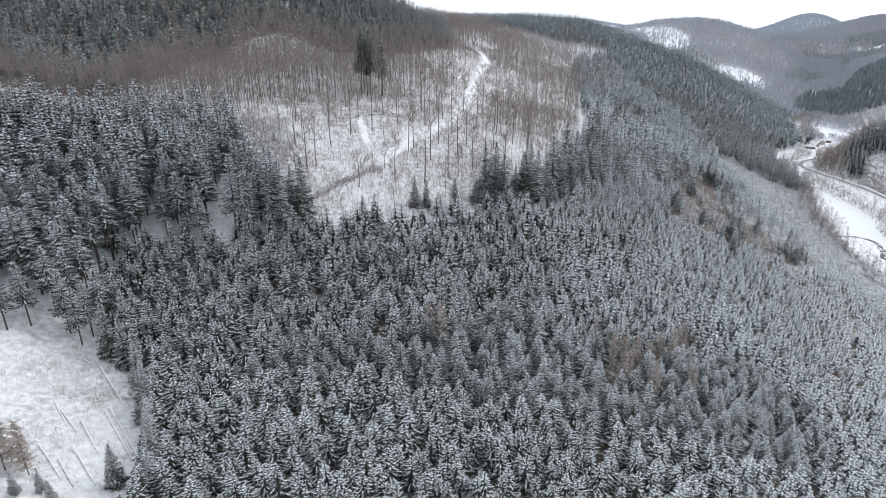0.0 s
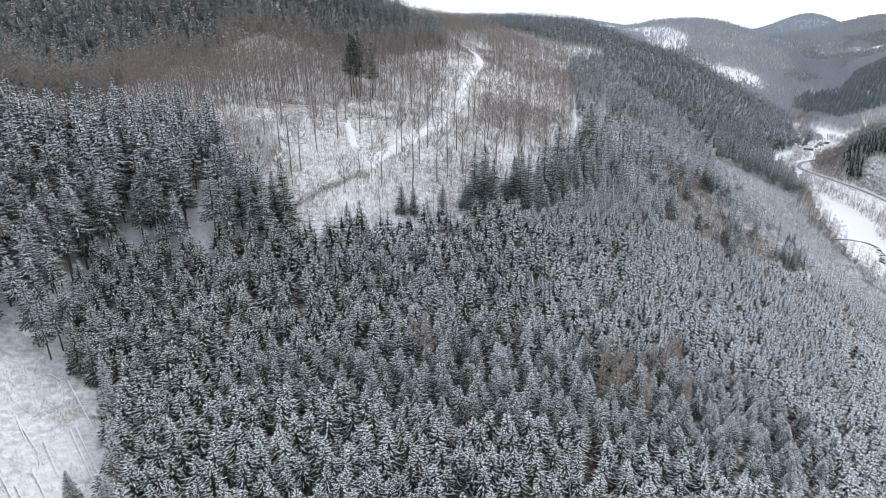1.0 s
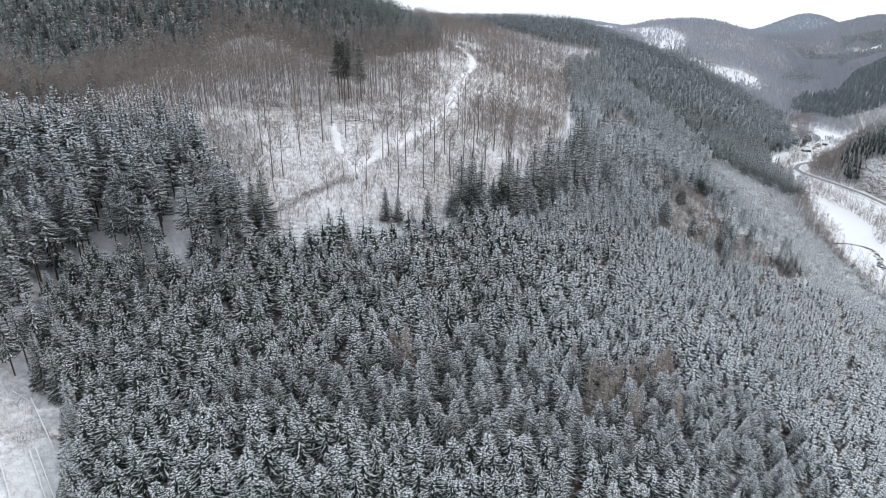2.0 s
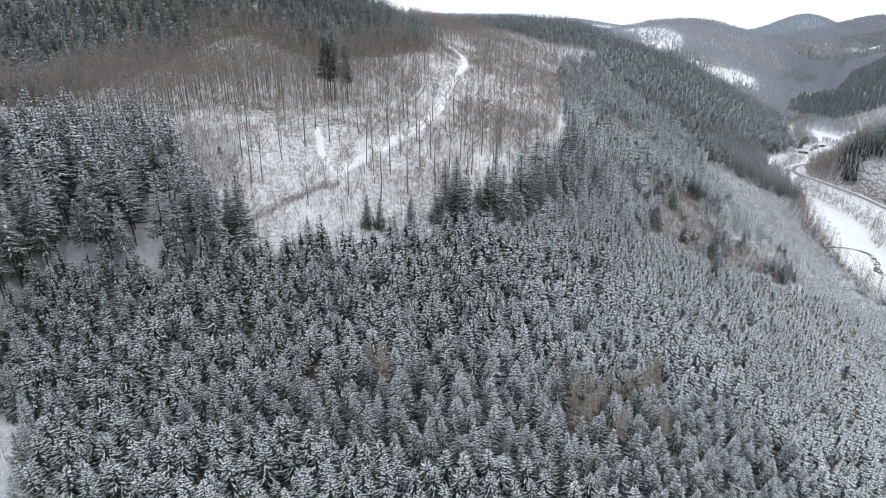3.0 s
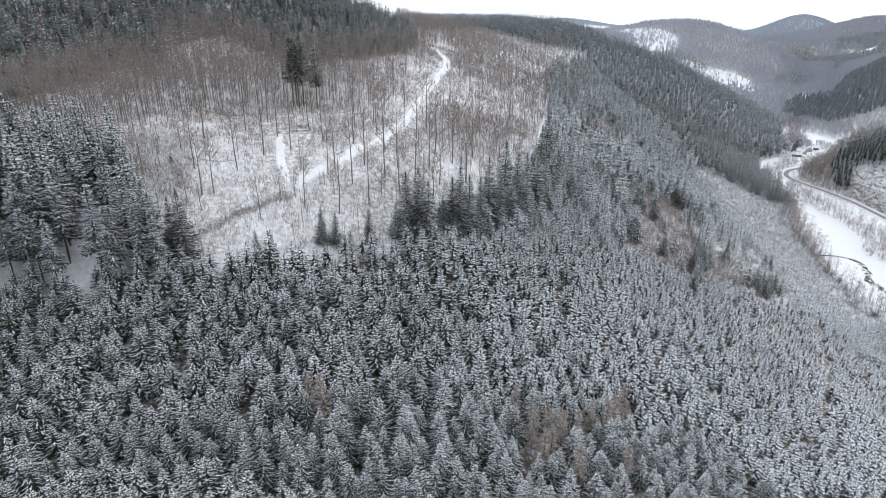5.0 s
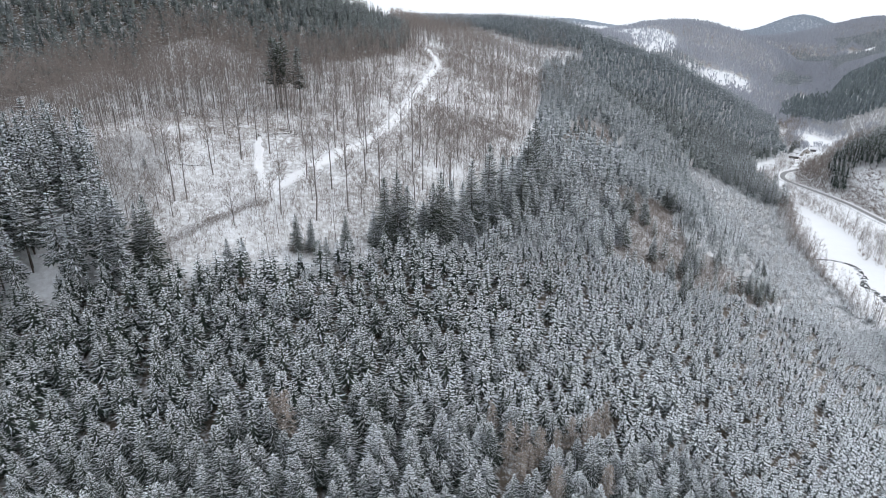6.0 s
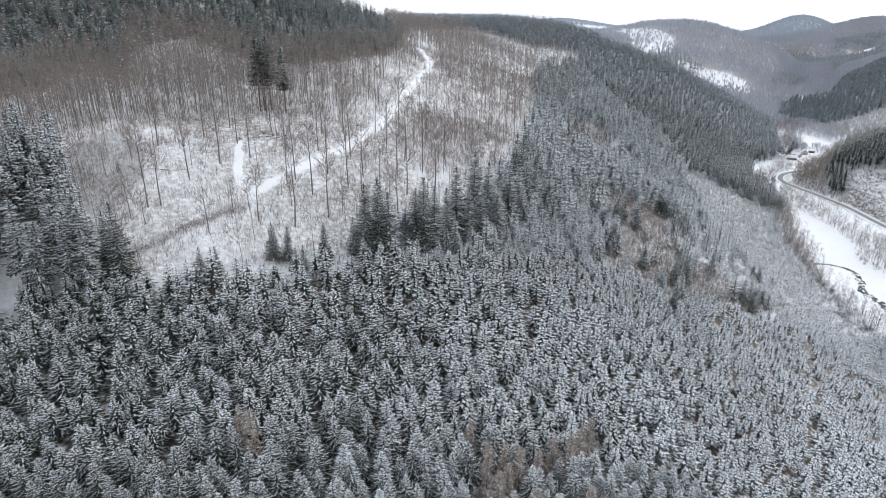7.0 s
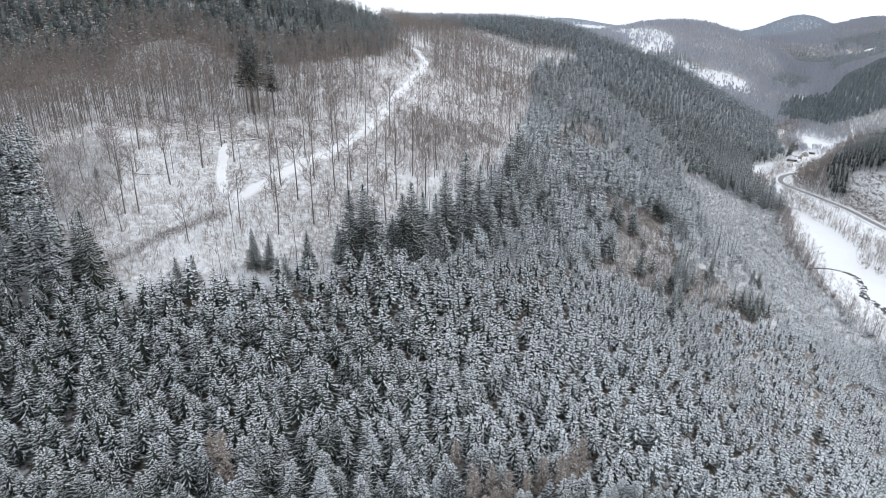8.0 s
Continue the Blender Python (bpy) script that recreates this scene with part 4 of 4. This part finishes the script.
sown("rimed_shrubs", [bush(rh, 2.6, 12), bush(rh, 2.0, 12), brush(rh, 3.0, 10)], tx[ok], ty[ok], rh.uniform(0.6, 1.3, ok.sum()), [RIME], rh, "hoarfrosted pale shrubs on the lower slope", "shrubs")
tx, ty = scatter(SHRUBS, 3.9, rh, 0.5, 0.9)
ok = ~inside(GROVE, tx, ty)
sown("shrub_spruces", [spruce(rh, 5.0, 1.9, 5, 6, 0.05, sn, fine=False, taper=0.8, bulk=1.5) for sn in (1.1, 1.5, 1.9)], tx[ok], ty[ok], rh.uniform(0.4, 1.15, ok.sum()), [BARK, MID_NEEDLE, SNOW], rh, "small snow laden spruces among pale shrubs", "spruces")

# frosted growth between the plantation and the meadow
FRINGE = ((176, 254), (186, 250), (215, 238), (222, 215), (238, 195), (262, 200), (272, 248), (250, 284), (228, 275), (205, 268), (182, 264))
tx, ty = scatter(FRINGE, 2.6, rh, 0.5)
sown("rimed_shrubs", [bush(rh, 1.8), brush(rh, 2.4, 9)], tx, ty, rh.uniform(0.6, 1.3, len(tx)), [RIME], rh, "hoarfrosted shrubs between plantation and meadow", "shrubs")
tx, ty = scatter(FRINGE, 2.9, rh, 0.5, 0.85)
sown("shrub_spruces", [spruce(rh, 6.0, 2.3, 6, 7, 0.1, sn, fine=False, taper=0.8, bulk=1.4) for sn in (1.2, 1.6)], tx, ty, rh.uniform(0.6, 1.2, len(tx)), [BARK, MID_NEEDLE, SNOW], rh, "snowy young spruces beside the meadow", "spruces")

# ---- valley ----
rv = np.random.default_rng(41)
vx, vy = scatter(((262, 255), (250, 280), (256, 340), (272, 385), (292, 440), (318, 490), (338, 560), (352, 600), (330, 590), (300, 470), (270, 405), (250, 345), (242, 282), (248, 255)), 2.2, rv, 0.5)
for side, mat, words in ((vy < 330 + rv.normal(0, 12, len(vy)), RIME, "hoarfrosted bushes along the meadow edge"), (vy > 330, TWIG_RED, "leafless grey-brown bushes along the meadow edge")):
    sown("bank_thicket", [bush(rv, 3.0), brush(rv, 4.0, 8), bush(rv, 3.4, 10), brush(rv, 5.0, 9)], vx[side], vy[side], rv.uniform(0.6, 1.2, side.sum()), [mat], rv, words, "thicket")
vx, vy = scatter(((246, 282), (240, 300), (250, 350), (262, 400), (284, 452), (306, 492), (318, 488), (296, 442), (276, 388), (260, 340), (254, 285)), 4.4, rv, 0.5)
sown("bank_trees", [beech(rv, 9.0, 12, 6, 0.15, 0.26, 1.0, False, 0.06)], vx, vy, rv.uniform(0.6, 1.2, len(vx)), [BEECH, TWIG_RED], rv, "leafless grey-brown trees along the meadow edge", "trees")
alder_polys = (((318, 490), (338, 505), (342, 470), (330, 440), (338, 415), (352, 400), (352, 370), (330, 360), (300, 350), (296, 375), (312, 400), (320, 440)), ((318, 495), (336, 540), (348, 548), (340, 505)), ((330, 560), (352, 560), (400, 630), (396, 650), (360, 600), (340, 585)))
for poly in alder_polys:
    vx, vy = scatter(poly, 2.7, rv, 0.5, 0.85)
    ok = (gap_to(ROAD, vx, vy) > 6) & (gap_to(RIVER, vx, vy) > 2)
    vx, vy = vx[ok], vy[ok]
    sown("alder_scrub", [beech(rv, 11.0, 10, 5, 0.15, 0.26, 1.0, False, 0.08), bush(rv, 3.0), brush(rv, 5.0, 9)], vx, vy, rv.uniform(0.6, 1.2, len(vx)), [TWIG_RED, RIME], rv, "leafless alder scrub along the stream and road", "scrub")
ALDER_PARTS = (("trunk", BEECH, ""), ("crown", RIME, "pale frosted twigs"))
alder = tree_thing("alder_tree", beech(rv, 11.0, 18, 8, 0.2, 0.28, 1.3), ALDER_PARTS, "leafless frosted alder beside the snowy meadow", "alder", "meadow alders")
for x, y in ((262, 362), (266, 380), (258, 350), (276, 420), (282, 432), (288, 448), (268, 404), (248, 290), (246, 276), (262, 396), (280, 444), (272, 412), (340, 470), (338, 452), (336, 440), (330, 420), (326, 405), (318, 380), (324, 396), (306, 366), (345, 420), (312, 360), (304, 340), (270, 392), (274, 400), (262, 376), (253, 318), (250, 296), (252, 306), (256, 280), (308, 396), (315, 404), (322, 412), (298, 372), (300, 352), (310, 380), (330, 430), (318, 392)):
    plant(alder, x, y, rv.uniform(0.6, 1.1), rv.uniform(0, 6.28), used)
vx, vy = scatter(EAST_WOOD, 4.7, rv, 0.5)
sown("east_spruce_wood", [spruce(rv, 17.0, 3.3, 7, 7, 0.25, sn, fine=False, taper=0.8, bulk=1.5, core=0.4) for sn in (0.15, 0.3)], vx, vy, rv.uniform(0.8, 1.15, len(vx)), [BARK, NEEDLE, SNOW], rv, "dark spruce wood above the valley road", "spruce wood")
vx, vy = scatter(ROADSIDE, 2.2, rv, 0.5, 0.9)
ok = gap_to(ROAD, vx, vy) > 5
vx, vy = vx[ok], vy[ok]
sown("roadside_scrub", [bush(rv, 2.6, 12), bush(rv, 2.0, 12), brush(rv, 3.4, 10)], vx, vy, rv.uniform(0.6, 1.4, len(vx)), [TWIG], rv, "frosted scrub on the bank above the road", "scrub")
vx, vy = scatter(((356, 470), (352, 530), (357, 556), (373, 585), (401, 618), (442, 660), (462, 652), (440, 600), (406, 562), (392, 535), (380, 500), (372, 440), (366, 400), (360, 400)), 2.4, rv, 0.5)
ok = gap_to(ROAD, vx, vy) > 4.5
sown("roadbank_scrub", [bush(rv, 2.2), brush(rv, 3.5, 9), brush(rv, 5.0, 7)], vx[ok], vy[ok], rv.uniform(0.6, 1.3, ok.sum()), [TWIG_RED], rv, "leafless brown brush on the bank above the road", "scrub")
vx, vy = scatter(EAST_BARE, 4.0, rv, 0.5)
ok = gap_to(ROAD, vx, vy) > 5
vx, vy = vx[ok], vy[ok]
sown("east_beech_wood", [beech(rv, 17.0, 11, 6, 0.3, 0.18, 0.9, False, 0.09) for _ in range(2)], vx, vy, rv.uniform(0.7, 1.1, len(vx)), [BEECH, TWIG_RED], rv, "leafless brown wood beside the valley road", "beech wood")
vx, vy = scatter(SPUR_WOOD, 7.6, rv)
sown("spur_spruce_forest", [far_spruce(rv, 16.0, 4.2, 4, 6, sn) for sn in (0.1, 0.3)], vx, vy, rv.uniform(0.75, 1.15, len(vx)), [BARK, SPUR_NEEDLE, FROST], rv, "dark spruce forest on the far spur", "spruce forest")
vx, vy = scatter(VALLEY_FAR, 4.8, rv, 0.5)
ok = ~inside(FIELD_FAR, vx, vy) & (gap_to(ROAD, vx, vy) > 6)
vx, vy = vx[ok], vy[ok]
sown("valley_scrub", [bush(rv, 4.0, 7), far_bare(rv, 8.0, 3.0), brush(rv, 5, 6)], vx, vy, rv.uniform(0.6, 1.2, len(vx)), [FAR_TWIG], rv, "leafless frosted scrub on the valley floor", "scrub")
vx, vy = scatter(((420, 692), (432, 730), (470, 800), (500, 850), (540, 900), (548, 872), (520, 815), (497, 800), (462, 745), (462, 712), (440, 695)), 4.6, rv, 0.5)
sown("valley_trees", [beech(rv, 10.0, 8, 4, 0.2, 0.25, 1.0, False, 0.12)], vx, vy, rv.uniform(0.6, 1.2, len(vx)), [BEECH, TWIG_RED], rv, "leafless trees along the valley bottom", "trees")
vx, vy = scatter(OPEN_SLOPE, 4.0, rv, 0.5)
sown("far_shrubs", [bush(rv, 5.0, 14), bush(rv, 4.0, 12), far_bare(rv, 7.0, 2.6)], vx, vy, rv.uniform(0.6, 1.3, len(vx)), [RIME], rv, "pale frosted shrubs on the far slope", "shrubs")

# far woods on the hills beyond
WHITE_A = ((465, 1200), (557, 1180), (604, 1155), (556, 1045), (495, 1055), (478, 1150))
WHITE_B = ((420, 1240), (440, 1400), (466, 1640), (530, 1719), (569, 1571), (562, 1416), (501, 1266), (435, 1205), (395, 1219))
TEAL = (((719, 1280), (805, 1381), (924, 1500), (842, 1350), (728, 1238), (636, 1135)), ((1246, 1913), (1316, 2064), (1520, 2110), (1480, 1900), (1330, 1985)), ((1065, 1630), (1150, 1795), (1290, 1790), (1350, 1600), (1092, 1500)))
FIELD_HILL = ((1192, 1790), (1313, 1955), (1340, 1860), (1286, 1807), (1177, 1656))
FAR_WOODS = ((140, 960), (300, 900), (400, 872), (470, 805), (500, 830), (590, 990), (640, 1080), (760, 1240), (960, 1600), (1040, 1800), (640, 1800), (200, 1750), (-60, 1700), (-60, 960))
fx, fy = scatter(FAR_WOODS, 8.4, rv)
white = inside(WHITE_A, fx, fy) | inside(WHITE_B, fx, fy)
white &= rv.random(len(fx)) < 0.72
fx, fy = fx[~white], fy[~white]
green = (wave(fx, fy, 420, 2.6) > 0.8) | inside(TEAL[0], fx, fy)
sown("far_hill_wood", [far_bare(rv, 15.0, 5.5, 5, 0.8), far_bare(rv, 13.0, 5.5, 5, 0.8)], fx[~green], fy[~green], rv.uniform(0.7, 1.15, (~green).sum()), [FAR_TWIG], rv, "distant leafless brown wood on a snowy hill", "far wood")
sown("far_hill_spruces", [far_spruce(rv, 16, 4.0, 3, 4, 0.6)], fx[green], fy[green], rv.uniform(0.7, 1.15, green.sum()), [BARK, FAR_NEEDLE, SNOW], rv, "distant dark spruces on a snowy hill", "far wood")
RIGHT_HILL = ((680, 1060), (760, 1100), (900, 1150), (1300, 1250), (1800, 1800), (2100, 2300), (1900, 2550), (1300, 2500), (1150, 2500), (960, 2100), (880, 1850), (860, 1600), (780, 1330))
fx, fy = scatter(RIGHT_HILL, 8.8, rv)
ok = ~inside(FIELD_HILL, fx, fy)
fx, fy = fx[ok], fy[ok]
green = (wave(fx, fy, 500, 2.0) > 0.75) | inside(TEAL[0], fx, fy) | inside(TEAL[1], fx, fy) | inside(TEAL[2], fx, fy)
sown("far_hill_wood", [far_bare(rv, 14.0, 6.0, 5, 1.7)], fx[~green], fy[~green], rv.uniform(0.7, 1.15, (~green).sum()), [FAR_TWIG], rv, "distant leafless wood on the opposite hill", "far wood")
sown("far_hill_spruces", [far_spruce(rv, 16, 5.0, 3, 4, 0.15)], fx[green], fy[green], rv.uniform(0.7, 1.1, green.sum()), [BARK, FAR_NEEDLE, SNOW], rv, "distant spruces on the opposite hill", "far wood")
# last hill and horizon: the haze is in the twig colour
fx, fy = scatter(((1400, 2700), (2150, 2700), (2150, 3150), (1400, 3150)), 10, rv)
sown("farthest_hill_wood", [far_bare(rv, 12.0, 8.0, 6, 3.0)], fx, fy, rv.uniform(0.7, 1.1, len(fx)), [HAZE_TWIG], rv, "far forest on the last hill in painted haze", "far wood")
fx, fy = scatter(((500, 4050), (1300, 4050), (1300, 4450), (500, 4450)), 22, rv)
sown("farthest_hill_wood", [far_bare(rv, 12.0, 14.0, 6, 6.0)], fx, fy, rv.uniform(0.7, 1.1, len(fx)), [HAZE_TWIG], rv, "pale forest on the horizon in painted haze", "far wood")

# fallen leaves showing through the snow under the woods, raised in PLANTATION and HILL_WOOD to paint shaded gaps
litter_and_shade = np.full(XX.shape, 0.25)
for poly, amount in ((BEECHES, 0.85), (PLANTATION, 2.6), (OLD_BLOCK, 0.5), (STRIP, 0.7), (THICKET, 1.0), (THICKET_UP, 1.0), (SLOPE, 1.2), (NOSE, 1.0), (VALLEY_FAR, 0.8), (OPEN_SLOPE, 0.6), (HILL_WOOD, 3.0), (EAST_WOOD, 0.6), (EAST_BARE, 0.6), (RIGHT_HILL, 2.4), (FIELD_HILL, 0.2), (FAR_WOODS, 2.2), (WHITE_A, 0.3), (WHITE_B, 0.3), (SHRUBS, 0.7), (CLEARING, 0.6)):
    litter_and_shade[inside(poly, XX, YY)] = amount
foot_w, foot_e = np.interp(YY, VALLEY_Y, WEST_FOOT), np.interp(YY, VALLEY_Y, EAST_FOOT)
litter_and_shade[(XX > foot_w - 6) & (XX < foot_e + 4) & (YY < 700)] = 0.0
litter_and_shade[inside(FIELD_FAR, XX, YY)] = 0.0
layer = ground.data.attributes.new("litter_and_shade", "FLOAT", "POINT")
layer.data.foreach_set("value", litter_and_shade.ravel().astype(np.float32))


# ---- smaller things ----


def part(name, bm, mat, parent, label=""):
    me = bpy.data.meshes.new(name)
    bm.to_mesh(me)
    bm.free()
    me.materials.append(mat)
    ob = new(name, me)
    ob.parent = parent
    if label:
        ob["label"] = label
    return ob


def box(bm, x0, y0, z0, x1, y1, z1):
    m = Matrix.LocRotScale(((x0 + x1) / 2, (y0 + y1) / 2, (z0 + z1) / 2), None, (x1 - x0, y1 - y0, z1 - z0))
    bmesh.ops.create_cube(bm, size=1, matrix=m)


def gable(bm, w, d, z, rise, thick, over):
    """Two roof slabs and no walls."""
    for s in (-1, 1):
        a = [(s * (w / 2 + over), -d / 2 - over, z - over * rise / (w / 2)), (0, -d / 2 - over, z + rise), (0, d / 2 + over, z + rise), (s * (w / 2 + over), d / 2 + over, z - over * rise / (w / 2))]
        lo = [bm.verts.new(p) for p in a]
        hi = [bm.verts.new((x, y, q + thick)) for x, y, q in a]
        bm.faces.new(lo)
        bm.faces.new(hi)
        for i in range(4):
            bm.faces.new((lo[i], lo[(i + 1) % 4], hi[(i + 1) % 4], hi[i]))
    bmesh.ops.recalc_face_normals(bm, faces=bm.faces)


def house(x, y, turn, w, d, wall_h, rise, mat, label):
    e = new("house")
    z = float(height(x, y))
    e.matrix_basis = Matrix.Translation((x, y, z)) @ Matrix.Rotation(radians(turn), 4, "Z")
    bm = bmesh.new()
    box(bm, -w / 2, -d / 2, -0.5, w / 2, d / 2, wall_h)
    for s in (-1, 1):
        t = [bm.verts.new(p) for p in ((-w / 2, s * d / 2, wall_h), (w / 2, s * d / 2, wall_h), (0, s * d / 2, wall_h + rise))]
        bm.faces.new(t)
    part("wall", bm, mat, e)
    bm = bmesh.new()
    gable(bm, w, d, wall_h + 0.02, rise, 0.2, 0.5)
    part("roof", bm, TIMBER, e)
    bm = bmesh.new()
    gable(bm, w, d, wall_h + 0.24, rise, 0.3, 0.45)
    part("roof_snow", bm, ROOF_SNOW, e, "thick white snow on the roof")
    for sx in (-1, 1):
        for k in range(int(d // 3)):
            bm = bmesh.new()
            yy0 = -d / 2 + 1.5 + 3 * k
            box(bm, sx * (w / 2 + 0.02) - 0.04, yy0 - 0.6, 0.9, sx * (w / 2 + 0.02) + 0.04, yy0 + 0.6, 2.3)
            window = part("window", bm, TIMBER, e)
            bm = bmesh.new()
            box(bm, sx * (w / 2 + 0.04) - 0.04, yy0 - 0.5, 1.0, sx * (w / 2 + 0.04) + 0.04, yy0 + 0.5, 2.2)
            part("pane", bm, GLASS, window, "dark glass pane")
    bm = bmesh.new()
    box(bm, -0.5, -d / 2 - 0.06, 0, 0.5, -d / 2 + 0.02, 2.05)
    part("door", bm, TIMBER, e)
    bm = bmesh.new()
    box(bm, w * 0.15, d * 0.1, wall_h + rise * 0.4, w * 0.15 + 0.6, d * 0.1 + 0.6, wall_h + rise + 0.9)
    part("chimney", bm, TIMBER, e)
    return tagged(e, label, "house", "houses in the valley")


house(412, 655, 55, 6, 9, 2.4, 2.1, TIMBER, "dark timber house with a snow covered gable roof")
house(425, 668, 20, 5, 7, 2.6, 2.0, PLASTER, "pale plastered house with a snow covered roof")
house(440, 680, -30, 6, 8, 2.8, 2.3, PLASTER, "larger plastered house with a snowy gable roof")
house(452, 690, 60, 5, 8, 2.3, 1.8, TIMBER, "small timber barn under a snowy roof")


def felled(x, y, turn, length, thick, label):
    """A lying trunk with snow along its back."""
    e = new("felled_trunk")
    n = 9
    c, s = math.cos(radians(turn)), math.sin(radians(turn))
    shape = Shape()
    path, radii, snow_path = [], [], []
    z0 = float(height(x, y))
    for i in range(n):
        d = length * (i / (n - 1) - 0.5)
        px0, py0 = c * d, s * d
        r = thick * (1.1 - 0.6 * i / (n - 1))
        path.append((px0, py0, float(height(x + px0, y + py0)) - z0 + r * 0.7 + 0.25))
        radii.append(r)
    v, t = [], []
    vs, ts = [], []
    for (a, b, h), r in zip(path, radii):
        for k in range(7):
            q = k * math.tau / 7
            v.append((a - s * r * math.cos(q), b + c * r * math.cos(q), h + r * math.sin(q)))
        for k in range(4):
            q = math.pi * (0.15 + 0.7 * k / 3)
            vs.append((a - s * r * 1.12 * math.cos(q), b + c * r * 1.12 * math.cos(q), h + r * 1.0 * math.sin(q) + 0.07))
    for i in range(n - 1):
        for k in range(7):
            p, q = i * 7 + k, i * 7 + (k + 1) % 7
            t += [(p, q, q + 7), (p, q + 7, p + 7)]
        for k in range(3):
            p = i * 4 + k
            ts += [(p, p + 1, p + 5), (p, p + 5, p + 4)]
    e.matrix_basis = Matrix.Translation((x, y, z0))
    for name, vv, tt, mat in (("log", v, t, LOG), ("snow_cover", vs, ts, PACKED)):
        ob = new(name, tri_mesh(name, vv, tt, [mat], smooth=True))
        ob.parent = e
    return tagged(e, label, "log", "felled trunks")


def root_shape(rng):
    """A torn root plate: 0 earth with stubs of roots, 1 snow on its rim."""
    s = Shape()
    n = 11
    rim = [(0.0, math.cos(k * math.tau / n) * rng.uniform(0.8, 1.25), 0.75 + math.sin(k * math.tau / n) * rng.uniform(0.75, 1.1)) for k in range(n)]
    s.add(rim + [(0.35, 0, 0.75), (-0.45, 0, 0.75)], [(k, (k + 1) % n, n) for k in range(n)] + [((k + 1) % n, k, n + 1) for k in range(n)], 0)
    for x, y, z in rim[::2]:
        strip(s, (x, y * 0.7, 0.75 + (z - 0.75) * 0.7), (rng.uniform(-0.5, 0.5), y * 1.5, 0.75 + (z - 0.75) * 1.5), 0.09, 0.02, rng, 0)
    top = [(x, y, z + 0.04) for x, y, z in rim if z > 0.9]
    for p, q in zip(top, top[1:]):
        s.add([(-0.22, p[1] * 0.9, p[2]), (0.22, p[1] * 0.9, p[2]), (0.22, q[1] * 0.9, q[2]), (-0.22, q[1] * 0.9, q[2])], [(0, 1, 2), (0, 2, 3)], 1)
    return s


root_plate = tree_thing("root_plate", root_shape(rv), (("roots", LOG, ""), ("snow_cover", PACKED, "snow on the rim")), "torn dark root plate beside a fallen trunk", "root plate", "root plates in the cutting")
for x0, y0, x1, y1 in ((-89.4, 138.5, -85.6, 127.8), (-88.6, 139, -84.8, 128.3), (-85, 124.6, -71.1, 109.8), (-85.7, 131.6, -77.3, 124.3), (-89.4, 125.6, -84.2, 123.1), (-75.5, 108.9, -61.1, 92.6), (-74.9, 109.9, -61.6, 95),
                       (-85.8, 108.7, -75.8, 99.6), (-78, 104.2, -68.8, 94.1), (-73.6, 94.3, -62.8, 83.8), (-80.2, 94.2, -70.3, 85), (-73.8, 90.1, -67.6, 84), (-87.5, 110.4, -79.7, 102), (-74.6, 84.6, -69.8, 79.9)):
    felled((x0 + x1) / 2, (y0 + y1) / 2, math.degrees(math.atan2(y1 - y0, x1 - x0)), math.hypot(x1 - x0, y1 - y0), 0.15, "felled spruce trunk lying in the snowy clearing")
for x0, y0, x1, y1, thick in ((-85, 292, -60, 283, 0.30), (-84, 270, -83, 288, 0.16), (-35, 266, -21, 271, 0.26), (-36, 298, -29.5, 318, 0.22), (-57, 232, -47, 236, 0.2), (24, 226, 29, 221, 0.2), (-20, 303, -6, 311, 0.2)):
    felled((x0 + x1) / 2, (y0 + y1) / 2, math.degrees(math.atan2(y1 - y0, x1 - x0)), math.hypot(x1 - x0, y1 - y0), thick, "fallen dark beech trunk with snow on top")
for x, y in ((-23, 274), (-13, 278), (-38, 265), (-66, 287), (-60, 284), (-63, 285)):
    plant(root_plate, x, y, rv.uniform(0.8, 1.3), rv.uniform(0, 6.28), used)
kx, ky = np.concatenate([rv.normal(-64, 4, 40), rv.normal(-25, 4, 24)]), np.concatenate([rv.normal(285.5, 1.2, 40), rv.normal(272, 1.5, 24)])
sown("crown_brush", [brush(rv, 1.6, 9, 0.8, 0.04), brush(rv, 1.2, 9, 0.9, 0.04)], kx, ky, rv.uniform(0.6, 1.3, len(kx)), [BEECH], rv, "broken crown twigs beside the fallen trunks", "brush")
cx, cy = scatter(CLEARING, 1.7, rv, 0.5)
cx, cy = np.concatenate([cx] + [rv.normal(a, 3.4, 130) for a in (-88.6, -88, -84, -79, -96, -86, -91)]), np.concatenate([cy] + [rv.normal(a, 2.6, 130) for a in (126.8, 114.3, 113.6, 113.2, 118.5, 96, 121)])
keep = inside(CLEARING, cx, cy) & (rv.random(len(cx)) < 0.75)
sown("clearing_scrub", [brush(rv, 0.6, 9, 0.9, 0.024), brush(rv, 0.45, 10, 1.0, 0.022), brush(rv, 0.8, 8, 0.8, 0.024)], cx[keep], cy[keep], rv.uniform(0.5, 1.3, keep.sum()), [TWIG], rv, "withered stalks and brush poking through snow", "scrub")
